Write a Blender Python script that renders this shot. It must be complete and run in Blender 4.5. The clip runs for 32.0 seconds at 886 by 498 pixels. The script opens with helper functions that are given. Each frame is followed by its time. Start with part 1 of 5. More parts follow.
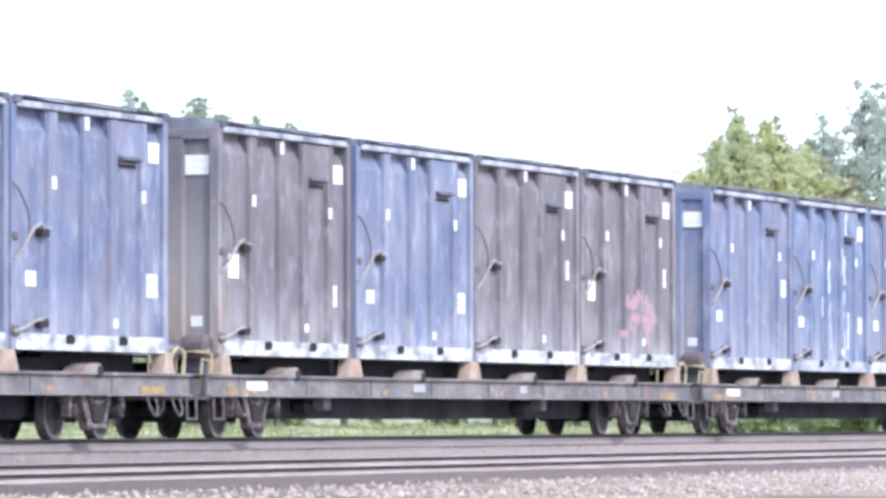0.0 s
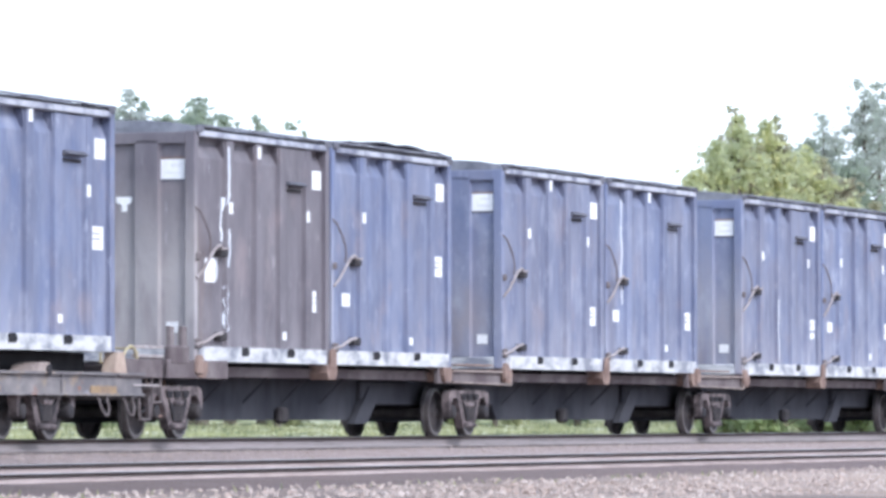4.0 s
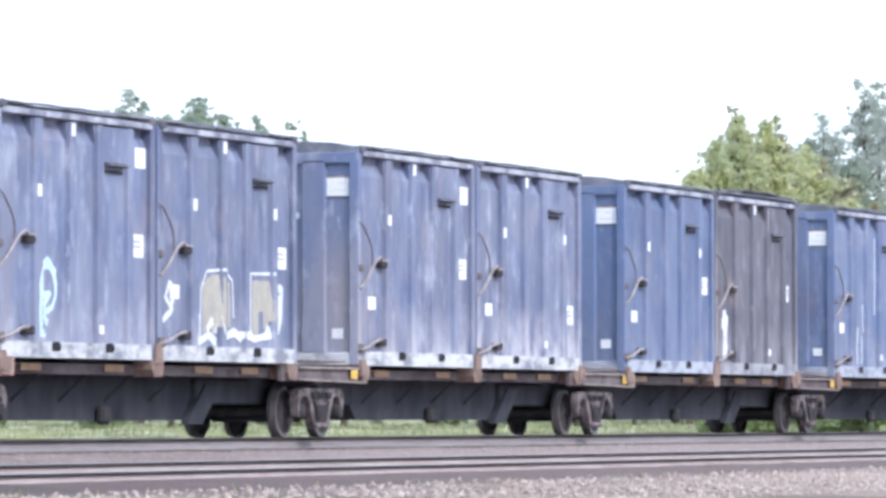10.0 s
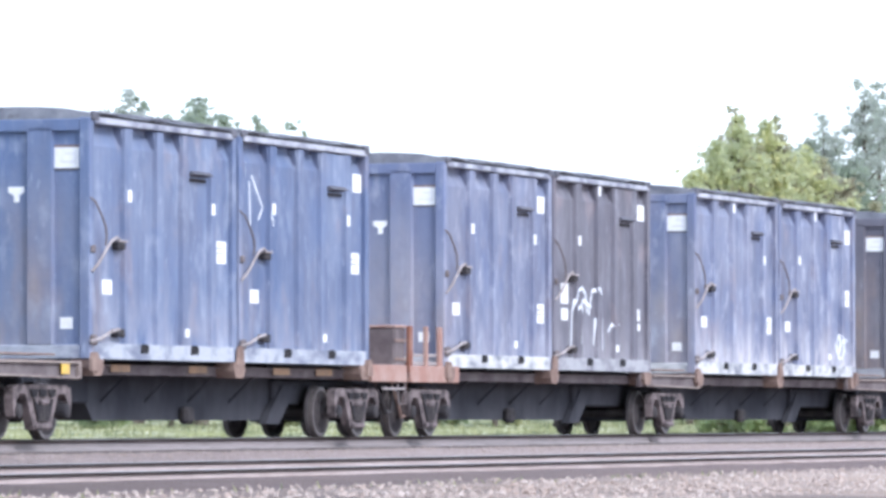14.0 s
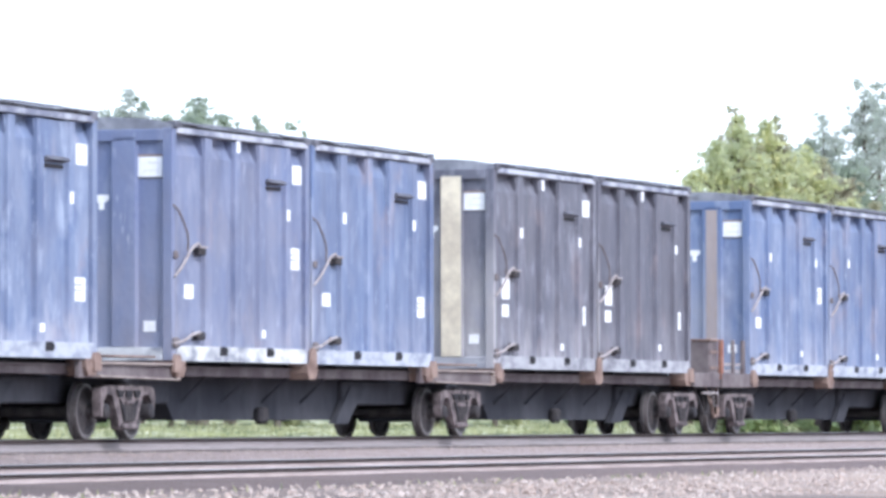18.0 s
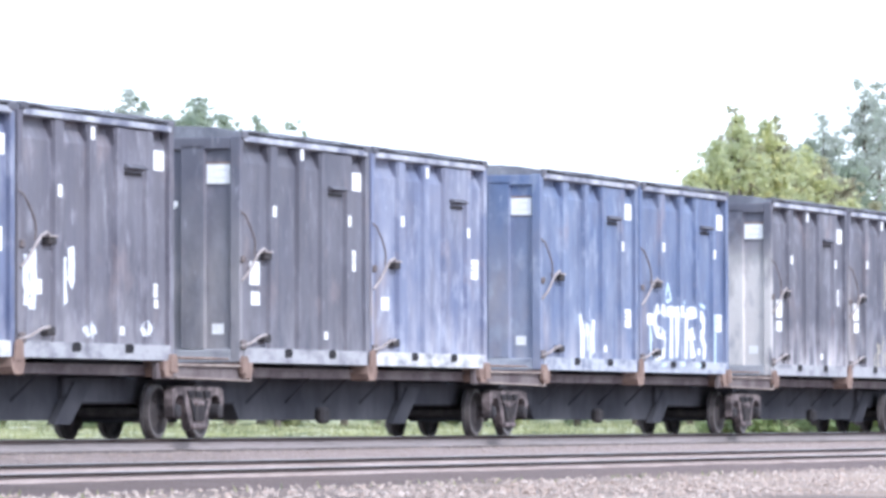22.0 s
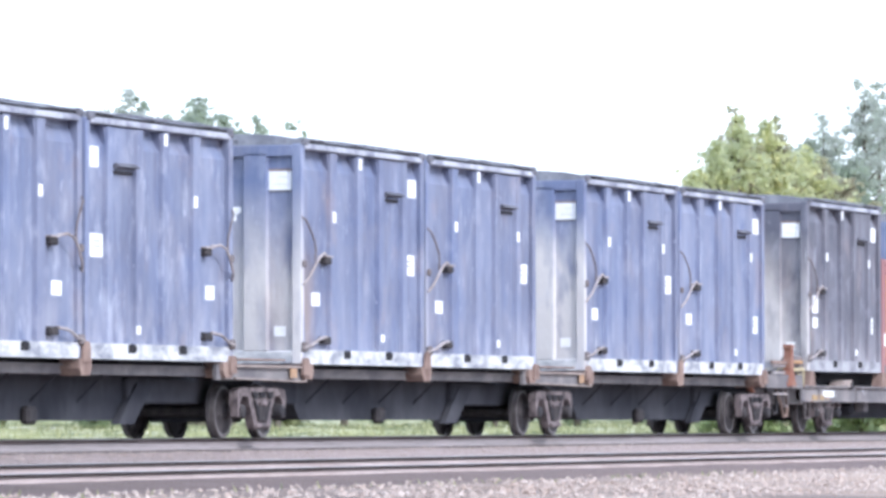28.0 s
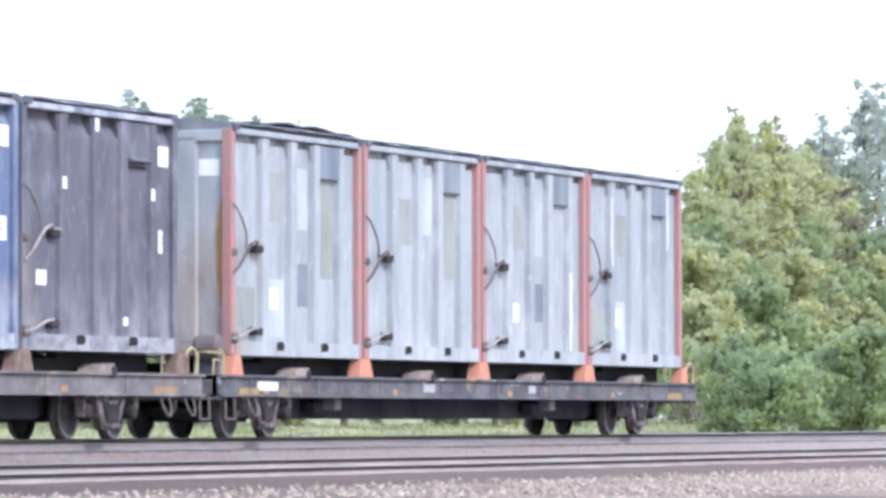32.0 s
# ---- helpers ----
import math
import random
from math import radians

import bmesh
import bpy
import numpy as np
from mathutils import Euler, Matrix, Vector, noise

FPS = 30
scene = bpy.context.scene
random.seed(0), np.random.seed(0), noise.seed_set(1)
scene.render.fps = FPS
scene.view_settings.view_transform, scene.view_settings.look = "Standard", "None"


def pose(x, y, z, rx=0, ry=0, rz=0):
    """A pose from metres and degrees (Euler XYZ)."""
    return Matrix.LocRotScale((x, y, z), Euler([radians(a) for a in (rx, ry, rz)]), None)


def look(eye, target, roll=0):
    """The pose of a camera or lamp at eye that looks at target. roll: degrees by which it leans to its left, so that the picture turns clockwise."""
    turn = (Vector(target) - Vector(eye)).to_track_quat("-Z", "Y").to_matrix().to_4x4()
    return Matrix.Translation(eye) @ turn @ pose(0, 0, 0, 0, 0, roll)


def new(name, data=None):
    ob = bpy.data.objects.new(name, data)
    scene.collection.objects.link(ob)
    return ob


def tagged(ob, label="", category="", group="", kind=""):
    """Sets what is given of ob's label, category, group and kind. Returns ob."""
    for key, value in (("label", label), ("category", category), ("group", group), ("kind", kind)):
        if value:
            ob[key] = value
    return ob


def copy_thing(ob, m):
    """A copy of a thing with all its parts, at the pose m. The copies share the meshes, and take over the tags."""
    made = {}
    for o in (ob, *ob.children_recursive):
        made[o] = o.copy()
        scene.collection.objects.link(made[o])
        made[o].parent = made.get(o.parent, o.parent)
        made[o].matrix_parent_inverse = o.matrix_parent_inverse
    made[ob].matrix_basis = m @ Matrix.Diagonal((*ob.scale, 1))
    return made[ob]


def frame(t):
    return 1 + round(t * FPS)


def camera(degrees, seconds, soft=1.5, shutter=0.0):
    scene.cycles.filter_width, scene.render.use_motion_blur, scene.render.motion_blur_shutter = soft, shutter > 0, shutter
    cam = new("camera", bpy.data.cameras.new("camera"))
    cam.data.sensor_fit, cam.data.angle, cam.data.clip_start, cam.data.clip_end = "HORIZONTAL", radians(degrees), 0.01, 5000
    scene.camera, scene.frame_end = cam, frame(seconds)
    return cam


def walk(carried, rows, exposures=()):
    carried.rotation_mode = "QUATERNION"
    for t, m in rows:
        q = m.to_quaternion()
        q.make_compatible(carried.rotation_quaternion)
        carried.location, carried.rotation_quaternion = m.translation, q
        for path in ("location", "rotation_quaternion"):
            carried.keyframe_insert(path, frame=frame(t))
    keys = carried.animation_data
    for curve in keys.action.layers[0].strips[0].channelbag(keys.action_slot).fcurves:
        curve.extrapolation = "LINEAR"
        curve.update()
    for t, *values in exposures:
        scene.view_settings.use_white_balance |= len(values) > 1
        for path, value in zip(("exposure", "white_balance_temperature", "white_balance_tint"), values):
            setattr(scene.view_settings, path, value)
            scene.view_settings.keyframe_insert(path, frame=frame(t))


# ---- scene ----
cam = camera(8.664, 32.0, soft=3.4)
EYE = (0.0, -33.576, 0.2736)
VIEW = look(EYE, (94.412, -0.748, 3.2036), -0.104)
walk(cam, [(0.0, VIEW), (32.0, VIEW)],
     [(0.0, 0.86, 5700, 12), (2.0, 0.78, 5700, 12), (3.0, 0.69, 5700, 12), (6.0, 0.56, 5700, 12), (11.5, 0.58, 5700, 12), (13.0, 0.64, 5700, 12), (14.0, 0.70, 5700, 12), (17.0, 0.76, 5700, 12),
      (19.0, 0.79, 5700, 12), (26.0, 0.81, 5700, 12), (29.0, 0.82, 5700, 12), (31.0, 0.87, 5700, 12), (32.0, 0.68, 5700, 12)])

# ---- light: bright hazy overcast sky, a soft high sun behind the camera ----
SUN_DIR = Vector((-0.38, -0.78, 0.74)).normalized()
world = bpy.data.worlds.new("hazy_sky")
scene.world = world
world.use_nodes = True
wn, wl = world.node_tree.nodes, world.node_tree.links
sky = wn.new("ShaderNodeTexSky")
sky.sky_type = "NISHITA"
sky.sun_disc = False
sky.sun_elevation = math.asin(SUN_DIR.z)
sky.sun_rotation = math.atan2(SUN_DIR.x, SUN_DIR.y)
sky.air_density, sky.dust_density, sky.ozone_density = 1.0, 2.0, 1.0
wl.new(sky.outputs[0], wn["Background"].inputs[0])
wn["Background"].inputs[1].default_value = 0.06
cloud, both = wn.new("ShaderNodeBackground"), wn.new("ShaderNodeAddShader")
cloud.inputs[0].default_value, cloud.inputs[1].default_value = (0.90, 0.95, 1.0, 1), 0.85
wl.new(wn["Background"].outputs[0], both.inputs[0])
wl.new(cloud.outputs[0], both.inputs[1])
wl.new(both.outputs[0], wn["World Output"].inputs[0])
sun = new("sun", bpy.data.lights.new("sun", "SUN"))
sun.data.energy, sun.data.angle, sun.data.color = 1.7, radians(14), (1.0, 0.95, 0.88)
sun.matrix_world = look((0, 0, 60), Vector((0, 0, 60)) - SUN_DIR)


# ---- materials ----
def material(name, rough=0.7, metal=0.0):
    m = bpy.data.materials.new(name)
    m.use_nodes = True
    b = m.node_tree.nodes["Principled BSDF"]
    b.inputs["Roughness"].default_value, b.inputs["Metallic"].default_value = rough, metal
    b.inputs["Specular IOR Level"].default_value = 0.12 if rough > 0.72 and metal < 0.5 else 0.35      # dust kills the gloss
    return m, m.node_tree.nodes, m.node_tree.links, b


def mixed(n, l, fac, a, b):
    """A colour mix; fac, a, b are sockets or values."""
    x = n.new("ShaderNodeMix")
    x.data_type = "RGBA"
    for k, v in ((0, fac), (6, a), (7, b)):
        if isinstance(v, bpy.types.NodeSocket):
            l.new(v, x.inputs[k])
        else:
            x.inputs[k].default_value = v if k == 0 else (*v, 1)
    return x.outputs[2]


def coords(n, l, scale, shift=0.0, random_shift=True):
    """Object coordinates, stretched, and moved on by each object's own random number."""
    tc, mp = n.new("ShaderNodeTexCoord"), n.new("ShaderNodeMapping")
    mp.inputs["Scale"].default_value = scale
    l.new(tc.outputs["Object"], mp.inputs["Vector"])
    if not random_shift:
        mp.inputs["Location"].default_value = (shift, shift * 1.7, shift * 0.6)
        return mp.outputs[0]
    oi, mul, add = n.new("ShaderNodeObjectInfo"), n.new("ShaderNodeMath"), n.new("ShaderNodeVectorMath")
    mul.operation, mul.inputs[1].default_value = "MULTIPLY_ADD", 57.0
    mul.inputs[2].default_value = shift
    l.new(oi.outputs["Random"], mul.inputs[0])
    l.new(mp.outputs[0], add.inputs[0])
    l.new(mul.outputs[0], add.inputs[1])
    return add.outputs[0]


def noise_mask(n, l, vec, scale, lo, hi, detail=5.0, rough=0.6):
    t, r = n.new("ShaderNodeTexNoise"), n.new("ShaderNodeMapRange")
    t.inputs["Scale"].default_value, t.inputs["Detail"].default_value = scale, detail
    t.inputs["Roughness"].default_value = rough
    r.inputs["From Min"].default_value, r.inputs["From Max"].default_value = lo, hi
    l.new(vec, t.inputs["Vector"])
    l.new(t.outputs["Fac"], r.inputs["Value"])
    return r.outputs[0]


def bumped(n, l, b, height, strength, distance=0.01):
    x = n.new("ShaderNodeBump")
    x.inputs["Strength"].default_value, x.inputs["Distance"].default_value = strength, distance
    l.new(height, x.inputs["Height"])
    l.new(x.outputs[0], b.inputs["Normal"])


def scaled(n, l, socket, k):
    x = n.new("ShaderNodeMath")
    x.operation = "MULTIPLY"
    l.new(socket, x.inputs[0])
    if isinstance(k, bpy.types.NodeSocket):
        l.new(k, x.inputs[1])
    else:
        x.inputs[1].default_value = k
    return x.outputs[0]


def paint(name, base, pale, dark, seed, pale_amount=0.55, rough=0.62, dull=1.0):
    """Old sprayed steel: clouds of fading, tall runs, drips, low splash, rust at the corner. The object's colour holds
    the numbers of its container: shift of the pattern, fading and splash, rust, chalk on the ends."""
    m, n, l, b = material(name, rough)
    oi, rgb, tc = n.new("ShaderNodeObjectInfo"), n.new("ShaderNodeSeparateColor"), n.new("ShaderNodeTexCoord")
    l.new(oi.outputs["Color"], rgb.inputs[0])
    shift, splash, rusty = rgb.outputs[0], rgb.outputs[1], rgb.outputs[2]
    cap = n.new("ShaderNodeMath")
    cap.operation, cap.inputs[1].default_value = "MINIMUM", 1.0
    l.new(splash, cap.inputs[0])
    fade = cap.outputs[0]

    def field(scale, add, size, lo, hi, detail=4.0):
        mp, mv = n.new("ShaderNodeMapping"), n.new("ShaderNodeVectorMath")
        mp.inputs["Scale"].default_value = scale
        mp.inputs["Location"].default_value = (seed + add, seed + 1.7 * add, 0.3 * add)
        l.new(tc.outputs["Object"], mp.inputs["Vector"])
        l.new(mp.outputs[0], mv.inputs[0])
        l.new(scaled(n, l, shift, 61.0), mv.inputs[1])
        return noise_mask(n, l, mv.outputs[0], size, lo, hi, detail)
    sep = n.new("ShaderNodeSeparateXYZ")
    l.new(tc.outputs["Object"], sep.inputs[0])

    def slope(axis, lo, hi):
        r = n.new("ShaderNodeMapRange")
        r.inputs["From Min"].default_value, r.inputs["From Max"].default_value = lo, hi
        l.new(sep.outputs[axis], r.inputs["Value"])
        return r.outputs[0]
    grey = sum(base) / 3
    # clouds of dull and of chalky paint
    c = mixed(n, l, scaled(n, l, field((0.45, 0.45, 0.33), 17, 1.3, 0.40, 0.66), 0.75 * dull), base, tuple(0.4 * x + 0.6 * y * grey for x, y in zip(base, (1.08, 1.0, 1.12))))
    c = mixed(n, l, scaled(n, l, field((0.9, 0.9, 0.5), 5, 1.2, 0.42, 0.68), 0.95), c, tuple(0.45 * x + 0.55 * y for x, y in zip(base, dark)))
    c = mixed(n, l, scaled(n, l, field((0.9, 0.9, 0.5), 9, 1.5, 0.44, 0.74), scaled(n, l, fade, 1.2 * pale_amount)), c, pale)
    c = mixed(n, l, scaled(n, l, field((1.3, 1.3, 0.9), 3, 1.3, 0.46, 0.66), 0.55 * dull), c, tuple(0.25 * x + 0.75 * y * grey * 1.2 for x, y in zip(base, (1.06, 0.98, 1.10))))
    c = mixed(n, l, scaled(n, l, field((0.8, 0.8, 0.6), 19, 1.4, 0.52, 0.66), 0.5), c, tuple(1.05 * x for x in base))
    # broad runs down the sheets, then thinner ones
    c = mixed(n, l, scaled(n, l, field((1.0, 1.0, 0.34), 29, 1.4, 0.42, 0.76), pale_amount), c, tuple(0.45 * x + 0.55 * y for x, y in zip(base, pale)))
    c = mixed(n, l, scaled(n, l, field((3.0, 3.0, 0.5), 33, 1.4, 0.56, 0.80), 0.4 * pale_amount), c, pale)
    c = mixed(n, l, scaled(n, l, field((1.5, 1.5, 0.30), 41, 1.1, 0.48, 0.76, 3.0), 0.45), c, dark)
    # whole sheets faded or sooted differently
    c = mixed(n, l, scaled(n, l, field((0.8, 0.8, 0.05), 13, 1.5, 0.46, 0.64, 2.0), 0.36 * dull), c, tuple(0.35 * x + 0.65 * y * grey * 0.8 for x, y in zip(base, (1.06, 0.98, 1.12))))
    c = mixed(n, l, scaled(n, l, field((1.1, 1.1, 0.06), 87, 1.3, 0.50, 0.64, 2.0), 0.35), c, tuple(0.55 * x + 0.45 * y for x, y in zip(base, pale)))
    # faint pink rust bleeding through
    c = mixed(n, l, scaled(n, l, field((0.8, 0.8, 0.55), 91, 1.4, 0.58, 0.74), 0.5), c, (0.33, 0.265, 0.27))
    # splash from below
    white = tuple(0.25 * x + 0.75 * y for x, y in zip(pale, (0.66, 0.62, 0.64)))
    c = mixed(n, l, scaled(n, l, scaled(n, l, slope("Z", 1.15, 0.15), field((1.5, 1.5, 0.7), 51, 1.3, 0.38, 0.64)), scaled(n, l, splash, 0.6)), c, white)
    # rust and mud creeping in from the leading corner
    corner = scaled(n, l, scaled(n, l, slope("X", 1.0, 0.1), slope("Z", 2.9, 0.9)), scaled(n, l, field((1.4, 1.4, 0.4), 61, 1.3, 0.40, 0.58), rusty))
    c = mixed(n, l, corner, c, (0.33, 0.24, 0.19))
    # end walls blend in blotches towards a brighter base colour
    c = mixed(n, l, scaled(n, l, scaled(n, l, slope("X", 0.125, 0.10), field((0.7, 0.7, 0.4), 95, 1.2, 0.30, 0.60)), 0.75), c, tuple(1.12 * x for x in base))
    # chalky dust low on the end walls
    chalk = scaled(n, l, scaled(n, l, slope("X", 0.125, 0.10), slope("Z", 3.0, 1.4)), scaled(n, l, field((0.9, 0.9, 0.3), 83, 1.3, 0.30, 0.55), oi.outputs["Alpha"]))
    c = mixed(n, l, chalk, c, (0.64, 0.61, 0.60))
    # single sheets and ribs a little darker
    c = mixed(n, l, scaled(n, l, oi.outputs["Random"], 0.16), c, dark)
    # scuffed clouds, scrapes and drips
    c = mixed(n, l, scaled(n, l, field((1.9, 1.9, 0.95), 67, 1.5, 0.54, 0.74), scaled(n, l, fade, 0.75)), c, tuple(min(0.8, 1.1 * x) for x in pale))
    c = mixed(n, l, scaled(n, l, field((7.0, 7.0, 2.4), 71, 1.0, 0.64, 0.76), 0.55), c, tuple(min(0.8, 1.25 * x) for x in pale))
    c = mixed(n, l, scaled(n, l, field((6.0, 6.0, 0.5), 77, 1.5, 0.70, 0.78), 0.8), c, (0.62, 0.63, 0.66))
    l.new(c, b.inputs["Base Color"])
    bumped(n, l, b, field((0.55, 0.55, 0.4), 9, 3.5, 0.2, 0.8, 3.0), 0.4, 0.05)
    return m


def plain(name, base, other, scale=3.0, rough=0.75, metal=0.0, lo=0.38, hi=0.68, bump=0.3, stretch=(1, 1, 1)):
    """A surface of two tones, mottled at two sizes."""
    m, n, l, b = material(name, rough, metal)
    v = coords(n, l, stretch, 4.0)
    c = mixed(n, l, noise_mask(n, l, v, scale, lo, hi), base, other)
    half = noise_mask(n, l, v, scale * 6.3, 0.45, 0.8)
    mul = n.new("ShaderNodeMath")
    mul.operation, mul.inputs[1].default_value = "MULTIPLY", 0.35
    l.new(half, mul.inputs[0])
    c = mixed(n, l, mul.outputs[0], c, tuple(0.55 * x for x in base))
    l.new(c, b.inputs["Base Color"])
    if bump:
        bumped(n, l, b, half, bump, 0.01)
    return m


PAINTS = {
    "blue": paint("faded_blue_paint", (0.138, 0.172, 0.298), (0.41, 0.43, 0.52), (0.065, 0.078, 0.14), 1.0, 0.6),
    "deep": paint("deep_blue_paint", (0.118, 0.166, 0.300), (0.34, 0.38, 0.48), (0.058, 0.08, 0.16), 12.0, 0.55, dull=0.65),
    "sky": paint("pale_blue_paint", (0.175, 0.225, 0.375), (0.46, 0.49, 0.58), (0.10, 0.12, 0.21), 23.0, 0.65, dull=0.4),
    "violet": paint("greyed_blue_paint", (0.152, 0.178, 0.288), (0.38, 0.40, 0.48), (0.078, 0.086, 0.145), 34.0, 0.6),
    "brown": paint("grey_brown_paint", (0.150, 0.134, 0.156), (0.34, 0.315, 0.33), (0.075, 0.066, 0.08), 45.0, 0.55),
    "slate": paint("violet_slate_paint", (0.122, 0.119, 0.156), (0.31, 0.305, 0.35), (0.062, 0.06, 0.08), 89.0, 0.55),
    "black": paint("charcoal_paint", (0.106, 0.108, 0.143), (0.27, 0.27, 0.315), (0.058, 0.058, 0.078), 56.0, 0.5),
    "grey": paint("pale_grey_paint", (0.335, 0.365, 0.39), (0.62, 0.64, 0.65), (0.17, 0.19, 0.23), 67.0, 0.6, dull=0.6),
}
SILL = plain("chalky_white_sill", (0.62, 0.62, 0.63), (0.24, 0.25, 0.29), 1.8, 0.75, lo=0.44, hi=0.64, stretch=(1, 1, 2))
SILL_GREY = plain("dull_grey_sill", (0.40, 0.40, 0.43), (0.20, 0.20, 0.23), 1.8, 0.75, lo=0.44, hi=0.66, stretch=(1, 1, 2))
SILL_BLUE = plain("dull_blue_sill", (0.46, 0.48, 0.54), (0.20, 0.22, 0.29), 1.8, 0.75, lo=0.44, hi=0.66, stretch=(1, 1, 2))
RAIL_TOP = plain("worn_top_rail", (0.47, 0.48, 0.54), (0.17, 0.18, 0.24), 1.6, 0.65, lo=0.42, hi=0.62)
LID_PALE = plain("blue_grey_lid", (0.15, 0.155, 0.19), (0.30, 0.31, 0.35), 1.5, 0.85)
LID = plain("dark_sheet_lid", (0.10, 0.10, 0.12), (0.18, 0.18, 0.21), 1.5, 0.85)
PLACARD = plain("white_decal", (0.87, 0.87, 0.87), (0.80, 0.80, 0.82), 2.0, 0.5, bump=0)
PRINT_PALE = plain("faded_print", (0.68, 0.67, 0.69), (0.76, 0.76, 0.77), 2.0, 0.6, bump=0)
PRINT = plain("grey_print", (0.35, 0.35, 0.38), (0.5, 0.5, 0.5), 2.0, 0.6, bump=0)
IRON = plain("dark_iron", (0.04, 0.038, 0.043), (0.07, 0.062, 0.062), 4.0, 0.75)
RUST = plain("rusty_steel", (0.24, 0.105, 0.075), (0.33, 0.20, 0.155), 3.0, 0.85)
RUST_PALE = plain("pale_rusty_steel", (0.31, 0.225, 0.19), (0.17, 0.115, 0.10), 3.0, 0.85)
# black that stands for the shade in hollows and gaps
SHADE_BLACK = plain("shade_black", (0.028, 0.027, 0.031), (0.04, 0.038, 0.041), 4.0, 0.9, bump=0)
RUST_ORANGE = plain("orange_rust", (0.46, 0.27, 0.13), (0.34, 0.23, 0.16), 3.0, 0.9)
PEDESTAL = plain("bleached_pedestal", (0.50, 0.40, 0.33), (0.33, 0.235, 0.19), 2.5, 0.85)
LEVER = plain("weathered_lever", (0.20, 0.175, 0.18), (0.14, 0.115, 0.11), 6.0, 0.8)
BUFF = plain("dusty_buff_steel", (0.38, 0.32, 0.29), (0.22, 0.175, 0.165), 2.2, 0.8)
LEVER_PALE = plain("scuffed_highlit_steel", (0.42, 0.38, 0.38), (0.24, 0.20, 0.19), 5.0, 0.7)
BROWN = plain("brown_car_paint", (0.115, 0.092, 0.098), (0.23, 0.20, 0.20), 1.2, 0.85)
DUSTY = plain("dusty_grey_steel", (0.155, 0.145, 0.155), (0.27, 0.25, 0.245), 1.4, 0.85, stretch=(1, 1, 2))
FRAME = plain("cast_truck_iron", (0.225, 0.185, 0.185), (0.065, 0.055, 0.058), 4.0, 0.85, lo=0.40, hi=0.60)
WHEEL = plain("wheel_steel", (0.045, 0.041, 0.045), (0.085, 0.075, 0.075), 5.0, 0.8)
TREAD = plain("worn_tread", (0.19, 0.17, 0.17), (0.10, 0.09, 0.09), 4.0, 0.5, 0.3, bump=0)
RUST_LIGHT = plain("bleached_rust", (0.36, 0.21, 0.175), (0.43, 0.31, 0.27), 2.5, 0.85)
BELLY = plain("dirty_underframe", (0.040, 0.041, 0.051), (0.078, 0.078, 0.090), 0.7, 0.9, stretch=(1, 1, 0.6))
def stained_sill(name, grey, pale):
    """Dusty grey steel with patches of ochre mud and rust."""
    m, n, l, b = material(name, 0.85)
    v = coords(n, l, (1, 1, 1.6), 4.0)
    c = mixed(n, l, noise_mask(n, l, v, 1.4, 0.38, 0.68), grey, pale)
    c = mixed(n, l, noise_mask(n, l, coords(n, l, (0.8, 1, 1.4), 31.0), 1.1, 0.60, 0.70), c, (0.34, 0.265, 0.19))
    c = mixed(n, l, noise_mask(n, l, coords(n, l, (1.3, 1, 2.0), 57.0), 1.3, 0.62, 0.70), c, (0.28, 0.13, 0.09))
    c = mixed(n, l, noise_mask(n, l, coords(n, l, (1.1, 1, 2.5), 71.0), 1.5, 0.62, 0.70), c, (0.40, 0.41, 0.44))
    l.new(c, b.inputs["Base Color"])
    return m


CAR_SILL = stained_sill("stained_car_sill", (0.16, 0.15, 0.16), (0.29, 0.265, 0.26))
CAR_SILL_DARK = stained_sill("dark_stained_car_sill", (0.10, 0.10, 0.115), (0.19, 0.185, 0.195))
STRAW = plain("faded_straw_paint", (0.50, 0.43, 0.25), (0.34, 0.29, 0.22), 4.0, 0.7)
MUD = plain("ochre_caked_steel", (0.42, 0.29, 0.15), (0.24, 0.18, 0.14), 3.0, 0.85)
YELLOW = plain("yellow_paint", (0.76, 0.50, 0.09), (0.62, 0.40, 0.12), 3.0, 0.6)
AMBER = plain("amber_reflector", (0.42, 0.26, 0.15), (0.28, 0.19, 0.13), 5.0, 0.6)
ORANGE_BRIGHT = plain("orange_pedestal_paint", (0.66, 0.30, 0.20), (0.50, 0.26, 0.20), 3.0, 0.75)
ORANGE = plain("faded_orange_paint", (0.46, 0.235, 0.225), (0.36, 0.25, 0.245), 2.5, 0.75)
RED = paint("brick_red_paint", (0.30, 0.118, 0.118), (0.42, 0.22, 0.21), (0.22, 0.085, 0.085), 78.0, 0.35)
PANEL = plain("blue_grey_repaint", (0.17, 0.19, 0.235), (0.27, 0.295, 0.34), 1.6, 0.7, stretch=(1, 1, 0.3))
OLIVE = plain("dull_olive_grey", (0.29, 0.30, 0.285), (0.38, 0.39, 0.375), 1.6, 0.75, stretch=(1, 1, 0.3))
CHALKY = plain("chalky_pale_grey", (0.54, 0.57, 0.59), (0.40, 0.43, 0.46), 1.6, 0.75, stretch=(1, 1, 0.3))
CREAM = plain("cream_patch", (0.76, 0.68, 0.53), (0.52, 0.45, 0.36), 2.0, 0.75)
